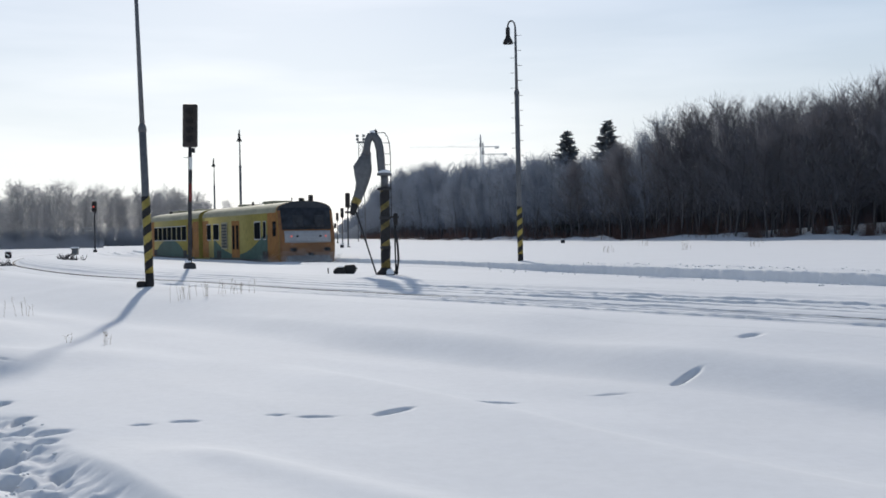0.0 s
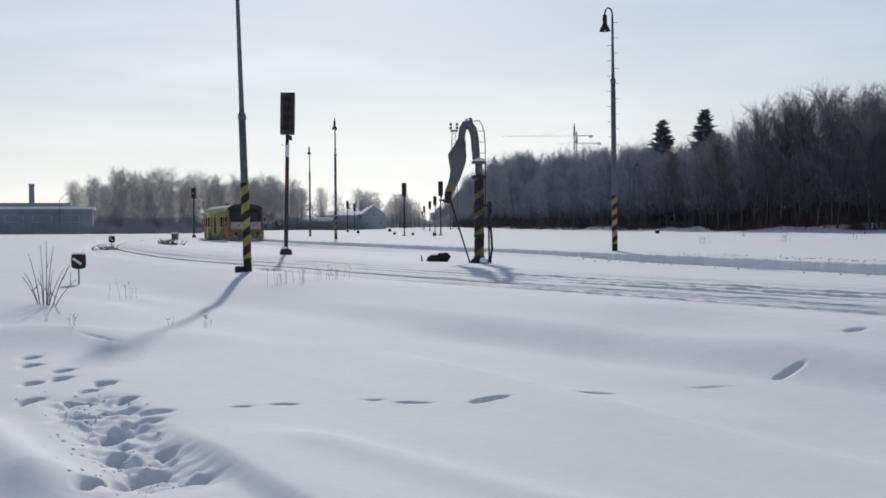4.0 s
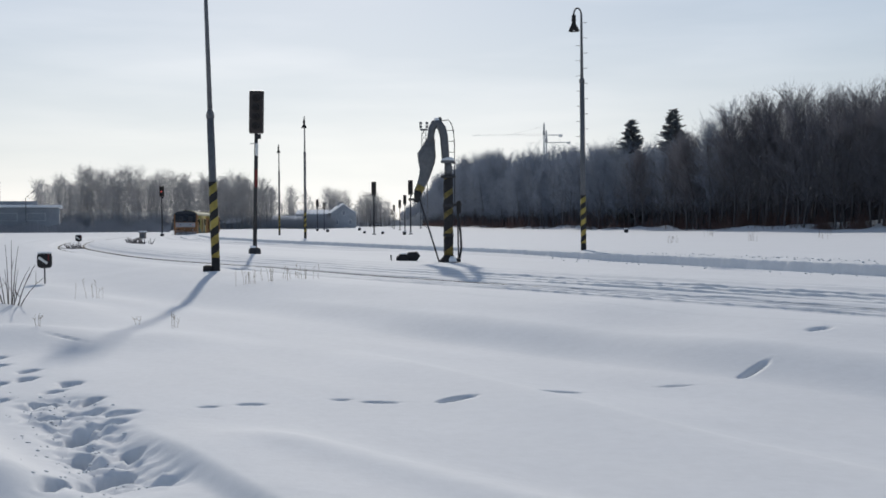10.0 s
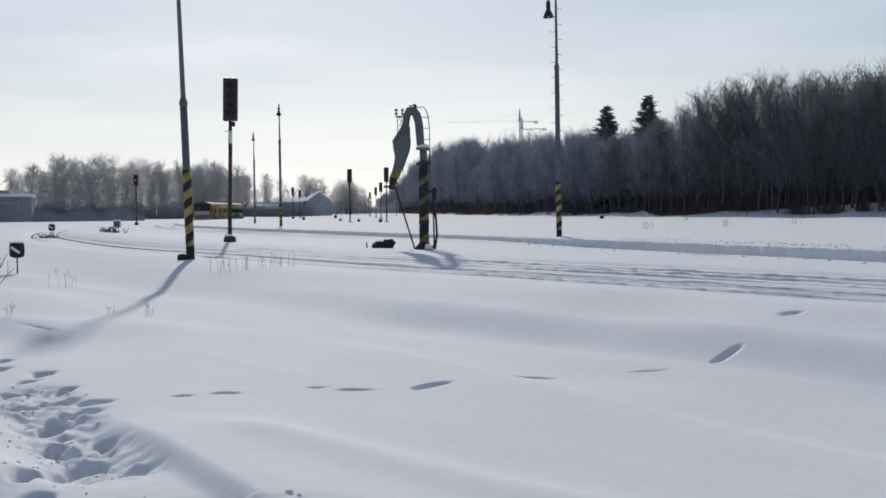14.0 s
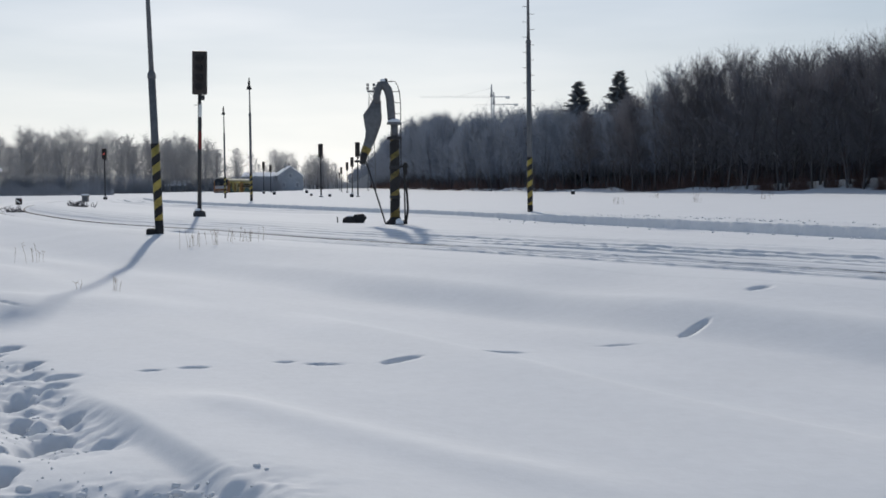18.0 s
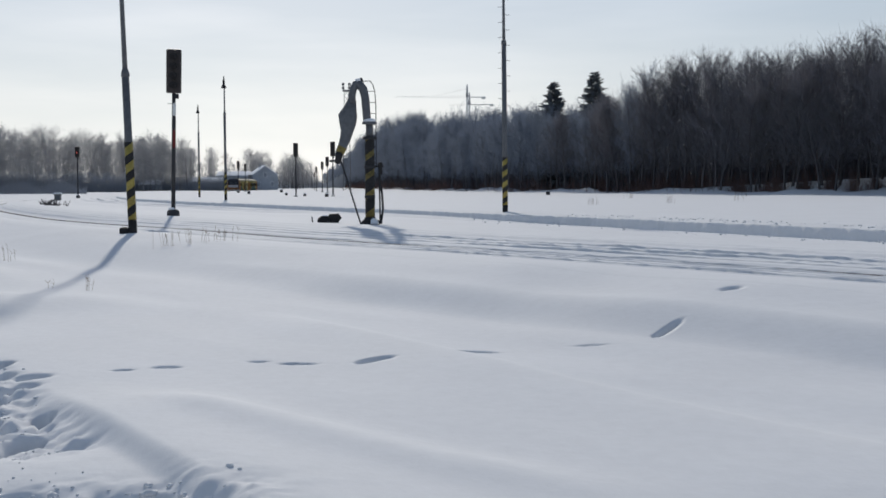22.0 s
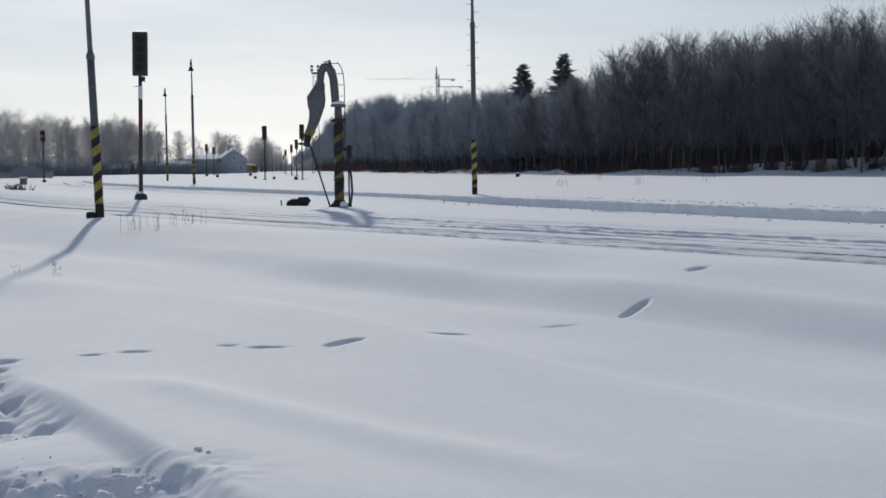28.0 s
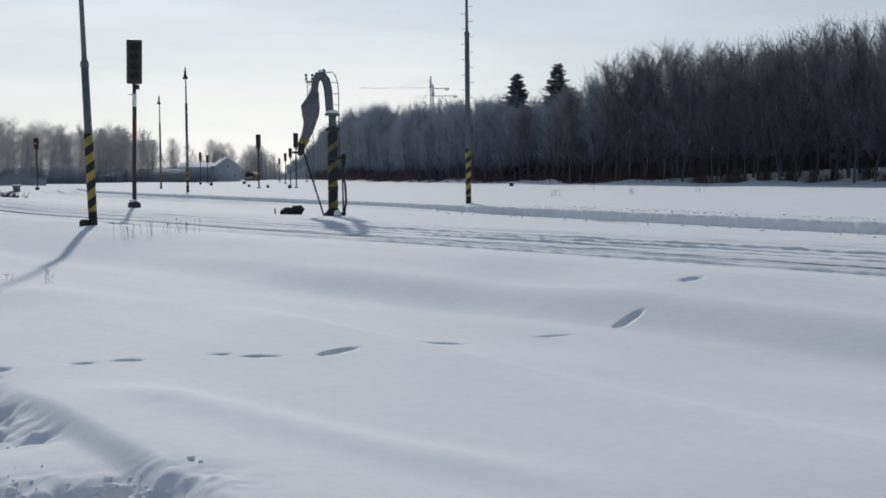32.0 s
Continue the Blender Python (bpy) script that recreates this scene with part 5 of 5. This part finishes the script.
for k in range(2600):
    az = R.uniform(0.24, 0.44)
    d = R.uniform(188, 200)
    hedge.append((-az * d, d, -0.2, 0.05, -az * d + R.uniform(-0.5, 0.5), d + R.uniform(-0.5, 0.5), R.uniform(0.5, 1.0) * (1.0 + 1.2 * abs(math.sin(az * 90))), 0.012))
for k in range(5000):
    az = R.uniform(0.09, 0.36)
    d = R.uniform(236, 246) + (60 if az < 0.2 else 0)
    hedge.append((-az * d, d, -0.2, 0.06, -az * d + R.uniform(-0.7, 0.7), d + R.uniform(-0.5, 0.5), R.uniform(1.2, 4.4), 0.012))
scrub = []
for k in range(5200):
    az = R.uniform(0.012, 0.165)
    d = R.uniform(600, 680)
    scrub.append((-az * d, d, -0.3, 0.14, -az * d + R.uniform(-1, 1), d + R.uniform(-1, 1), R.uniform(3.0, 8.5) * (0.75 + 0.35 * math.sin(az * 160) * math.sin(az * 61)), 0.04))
tagged(new("far_scrub", mesh_np("far_scrub", *rods(scrub, 3), HAZED_SCRUB)), "far scrub in a haze-pale colour along the horizon", "scrub", kind="stuff")
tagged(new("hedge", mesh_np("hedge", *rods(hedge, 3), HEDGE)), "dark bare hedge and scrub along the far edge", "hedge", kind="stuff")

# the floodlight mast
mast = thing("floodlight_mast", pose(-2.4, 250, 0), "tall lattice floodlight mast with a lamp platform", "floodlight mast")
for sx in (-1, 1):
    for sy in (-1, 1):
        part("leg", cyl((sx * 0.9, sy * 0.9, 0), (sx * 0.45, sy * 0.45, 22.5), 0.08, 0.06, 6), GALV, mast)
for k in range(18):
    z, w = k * 1.25, 0.9 - 0.45 * k / 18
    s = 1 if k % 2 else -1
    part("brace", cyl((-w * s, -w, z), (w * s, -w, z + 1.25), 0.04, sides=5), GALV, mast)
    part("brace", cyl((w * s, w, z), (-w * s, w, z + 1.25), 0.04, sides=5), GALV, mast)
part("platform", box((1.7, 1.7, 0.3), (0, 0, 22.4), 0.05), GALV, mast)
for x in (-0.7, 0.7):
    for z in (23.0, 23.8):
        part("floodlight", box((0.6, 0.4, 0.6), (x, -0.6, z), 0.06), GALV, mast)


# ---- tower cranes over the wood ----
def tower_crane(m, high, jib, counter, label):
    c = thing("tower_crane", m, label, "tower crane", "tower cranes")
    part("tower", box((1.0, 1.0, high), (0, 0, high / 2), 0.05), WHITE, c)
    for z in (-4.4, -3.4):
        part("jib_chord", cyl((0, 0, high + z), (-jib, 0, high + z - (0 if z < -4 else 0.7)), 0.07, 0.05, 5), WHITE, c)
    part("counter_jib", box((counter, 0.8, 0.6), (counter / 2, 0, high - 4), 0.05), WHITE, c)
    part("counterweight", box((2.4, 1.2, 1.6), (counter - 1.5, 0, high - 4.4), 0.1), WHITE, c)
    part("apex", cyl((0, 0, high - 4), (0, 0, high + 4), 0.9, 0.3, 6), PALE, c)
    part("tie", cyl((0, 0, high + 1.5), (-jib * 0.45, 0, high - 3.6), 0.05, sides=5), WHITE, c)
    return c


# white paint throughout imitates the haze that pales both cranes at this range
tower_crane(pose(70, 705, 0, 0, 0, 4), 61.5, 46, 12, "pale tower crane far behind the wood")
tower_crane(pose(74, 730, 0, 0, 0, -6), 58.5, 12, 16, "second pale tower crane far behind the wood")


# ---- weeds, bush and debris in the snow ----
def stalks(x, y, n, spread_x, high, label, lean=0.22, rad=0.0026, heads=True):
    base = gz(x, y)
    tuft = thing("weed_tuft", pose(x, y, base), label, "weeds", "weeds in the snow")
    for _ in range(int(n * 1.2)):
        px, py = R.gauss(0, spread_x), R.gauss(0, spread_x * 0.7)
        h = high * R.uniform(0.5, 1.1)
        z = gz(x + px, y + py) - 0.04 - base
        lx, ly = R.uniform(-lean, lean) * h, R.uniform(-lean, lean) * h
        mid = (px + lx * 0.4, py + ly * 0.4, z + h * 0.55)
        top = (px + lx, py + ly, z + h)
        segs = [(px, py, z, rad, *mid, rad * 0.8), (*mid, rad * 0.8, *top, rad * 0.5)]
        for _ in range(4 if heads else 0):
            u = R.uniform(0.3, 1)
            b = tuple(mid[i] + (top[i] - mid[i]) * u for i in range(3))
            segs.append((*b, rad * 0.5, b[0] + R.uniform(-0.05, 0.05), b[1] + R.uniform(-0.04, 0.04), b[2] + R.uniform(0.02, 0.07), rad * 0.5))
        stalk = new("stalk", mesh_np("stalk", *rods(segs, 4), STRAW))
        stalk.parent = tuft
    return tuft


stalks(-3.76, 22.0, 9, 0.10, 0.36, "dry brown weed stalks sticking out of the snow")
stalks(-3.15, 22.1, 10, 0.22, 0.32, "dry brown weed stalks sticking out of the snow")
stalks(-2.55, 22.0, 8, 0.12, 0.30, "dry brown weed stalks sticking out of the snow")
stalks(-6.6, 21.2, 6, 0.15, 0.40, "pale dry weed stalks in the open snow", rad=0.0025)
stalks(-3.75, 15.6, 4, 0.06, 0.28, "short dry stalk sticking out of the snow")
stalks(-4.3, 15.9, 2, 0.05, 0.14, "short dry stalk sticking out of the snow")
stalks(-5.0, 13.9, 3, 0.06, 0.16, "short dry stalk sticking out of the snow")
for x, y, h in ((17.8, 62, 0.5), (24.5, 70, 0.6), (12.5, 58, 0.45), (33, 92, 0.6), (21, 84, 0.5)):
    stalks(x, y, 7, 0.15, h, "thin dry weeds on the far snow field", rad=0.006)
for k, (a, h) in enumerate(((-0.95, 0.55), (-0.7, 0.5), (-0.42, 0.85), (-0.22, 0.98), (-0.05, 0.6), (0.02, 1.05), (0.14, 0.95), (0.3, 0.6), (0.5, 0.62), (0.75, 0.66), (0.95, 0.55), (1.15, 0.45))):
    if k == 0:
        shrub = thing("bare_bush", pose(-6.55, 16.95, gz(-6.55, 16.95) - 0.06), "bare bush of thin upright twigs on a snow mound", "bush")
    x0, dy = a * 0.12 + R.uniform(-0.03, 0.03), R.uniform(-0.25, 0.25)
    pts = [(x0 + a * h * (0.42 * q + 0.16 * q * q), dy * q, h * (q * 1.25 - 0.25 * q * q)) for q in (0, 0.25, 0.5, 0.75, 1.0)]
    segs = [(*p, 0.009 - 0.0015 * i, *q, 0.0075 - 0.0015 * i) for i, (p, q) in enumerate(zip(pts, pts[1:]))]
    for i in (1, 2, 3):
        if R.random() < 0.25:
            p = pts[i]
            segs.append((*p, 0.006, p[0] + R.uniform(-0.14, 0.14), p[1] + R.uniform(-0.1, 0.1), p[2] + R.uniform(0.08, 0.24), 0.003))
    new("stem", mesh_np("stem", *rods(segs, 5), STEM)).parent = shrub
for bx, by, n in ((-20.2, 62, 30), (-18.0, 66, 34), (-16.9, 63, 26)):
    pile = thing("brushwood_pile", pose(bx, by, 0), "dark brushwood pile half buried in the snow", "brushwood", "brushwood piles")
    for k in range(n):
        a, b = R.gauss(0, 0.34), R.gauss(0, 0.22)
        z = gz(bx + a, by + b)
        stick = [(a, b, z - 0.02, 0.03, a + R.uniform(-0.3, 0.3), b + R.uniform(-0.25, 0.25), z + R.uniform(0.05, 0.36), 0.015)]
        new("branch", mesh_np("branch", *rods(stick, 4), BARK)).parent = pile
for x, y, w in ((20.5, 118, 0.42), (-8.2, 128, 0.3), (-5.6, 118, 0.3), (-3.0, 108, 0.35), (-14.6, 150, 0.4), (-13, 190, 0.5), (-19.2, 180, 0.4)):
    b = thing("marker_stump", at_ground(x, y), "small dark trackside stump capped with snow", "stump", "trackside stumps")
    part("body", box((w, w * 0.7, w), (0, 0, w * 0.4), 0.06), DARK, b)
    part("snow_cap", box((w * 0.9, w * 0.65, w * 0.25), (0, 0, w * 0.95), 0.08), SNOW_CAP, b)


# crumbs of snow kicked out along the trail
crumb_v, crumb_f = [], []
for k in range(130):
    u = R.random()
    x, y = (-3.4 + 1.9 * u + R.gauss(0, 0.16), 9.4 - 4.0 * u + R.gauss(0, 0.2)) if k % 2 else (-1.35 + R.gauss(0, 0.4), 4.95 + R.gauss(0, 0.2))
    r = R.choice((0.004, 0.005, 0.006, 0.009))
    z, n = gz(x, y) + r * 0.4, len(crumb_v)
    crumb_v += [(x + r * R.uniform(0.7, 1.3) * a, y + r * R.uniform(0.7, 1.3) * b, z + r * R.uniform(0.6, 1.1) * c) for a, b, c in
                ((1, 0, 0), (0, 1, 0), (-1, 0, 0), (0, -1, 0), (0, 0, 1), (0, 0, -1))]
    crumb_f += [(n + a, n + b, n + c) for a, b, c in ((0, 1, 4), (1, 2, 4), (2, 3, 4), (3, 0, 4), (1, 0, 5), (2, 1, 5), (3, 2, 5), (0, 3, 5))]
tagged(new("snow_crumbs", mesh_np("snow_crumbs", np.array(crumb_v), np.array(crumb_f), SNOW)), "small crumbs of kicked-up snow along the trail", "snow", kind="stuff")


# broken chunks of crusted snow where the trail has been trampled
ball = bmesh.new()
bmesh.ops.create_icosphere(ball, subdivisions=2, radius=1)
ball_v, ball_f = np.array([v.co[:] for v in ball.verts]), np.array([[v.index for v in f.verts] for f in ball.faces])
ball.free()
chunk_v, chunk_f, rng = [], [], np.random.RandomState(17)
for k in range(330):
    if k % 3:
        x, y, r = rng.normal(-1.3, 0.28), rng.normal(5.12, 0.13), rng.choice((0.006, 0.009, 0.013, 0.018, 0.026))
    else:
        q = rng.rand()
        x, y, r = -3.35 + 1.5 * q + rng.normal(0, 0.20), 9.3 - 3.2 * q + rng.normal(0, 0.2), rng.choice((0.005, 0.008, 0.012))
    shape = ball_v * (1 + 0.13 * rng.normal(size=(len(ball_v), 1))) * r * np.array([rng.uniform(0.8, 1.6), rng.uniform(0.8, 1.3), rng.uniform(0.5, 0.9)])
    chunk_f.append(ball_f + len(ball_v) * len(chunk_v))
    chunk_v.append(shape + np.array([x, y, gz(x, y) + r * 0.05]))
tagged(new("snow_chunks", mesh_np("snow_chunks", np.concatenate(chunk_v), np.concatenate(chunk_f), SNOW, True)), "broken chunks of crusted snow in the trampled trail", "snow", kind="stuff")


# clods of snow thrown up beside the far track
clod_v, clod_f, clod_at = [], [], []
for k in range(620):
    at = float(np.interp(R.uniform(15, 36), FAR_TRACK[:, 1], FAR_LEN))
    (ax, ay), (bx, by) = FAR_AT(at), FAR_AT(at + 1)
    d = math.hypot(bx - ax, by - ay)
    off = 1.9 + abs(R.gauss(0, 0.7)) if k % 4 else -(1.9 + abs(R.gauss(0, 0.5)))
    x, y = ax + (by - ay) / d * off, ay - (bx - ax) / d * off
    clod_at.append((x, y))
clod_at = np.array(clod_at)
for (x, y), base in zip(clod_at, ground(clod_at[:, 0], clod_at[:, 1])):
    r = R.choice((0.010, 0.014, 0.02, 0.034))
    z, n = base + r * 0.2, len(clod_v)
    clod_v += [(x + r * R.uniform(0.7, 1.5) * a, y + r * R.uniform(0.7, 1.3) * b, z + r * R.uniform(0.6, 1.1) * c) for a, b, c in
               ((1, 0, 0), (0, 1, 0), (-1, 0, 0), (0, -1, 0), (0, 0, 1), (0, 0, -1))]
    clod_f += [(n + a, n + b, n + c) for a, b, c in ((0, 1, 4), (1, 2, 4), (2, 3, 4), (3, 0, 4), (1, 0, 5), (2, 1, 5), (3, 2, 5), (0, 3, 5))]
tagged(new("snow_clods", mesh_np("snow_clods", np.array(clod_v), np.array(clod_f), SNOW)), "rough clods of snow thrown up beside the track", "snow", kind="stuff")


# ---- what moves ----
def motions():
    """The train runs away along the far track: the arc length of the rear car's middle at each time."""
    marks = [(0, 55.2), (1, 65.3), (2, 75.3), (5, 97), (6, 105), (9, 131), (10, 141), (11, 150.5), (12, 161), (13, 172), (14, 183), (17, 211), (19, 235), (21, 258),
             (23, 281), (25, 304), (28, 333), (32, 371)]
    reach = [float(np.interp(y, FAR_TRACK[:, 1], FAR_LEN)) for _, y in marks]
    fine = np.arange(-40, 361) * 0.1
    run = np.interp(fine, [m[0] for m in marks], reach)
    run = np.where(fine < 0, reach[0] + fine * 10.5, np.where(fine > 32, reach[-1] + (fine - 32) * 9.5, run))
    for _ in range(2):
        run[12:-12] = np.convolve(run, np.ones(25) / 25, "valid")
    for ob, ahead, flip in ((rear_car, 6.0, 1), (front_car, 20.3, -1)):
        rows = []
        for k in range(65):
            t = k * 0.5
            s = float(np.interp(t, fine, run)) + ahead
            (ax, ay), (bx, by) = FAR_AT(s - 4.5), FAR_AT(s + 4.5)
            yaw = math.degrees(math.atan2(by - ay, bx - ax)) + (180 if flip < 0 else 0)
            rows.append((t, pose((ax + bx) / 2, (ay + by) / 2, -0.48, 0, 0, yaw)))
        walk(ob, rows)


motions()
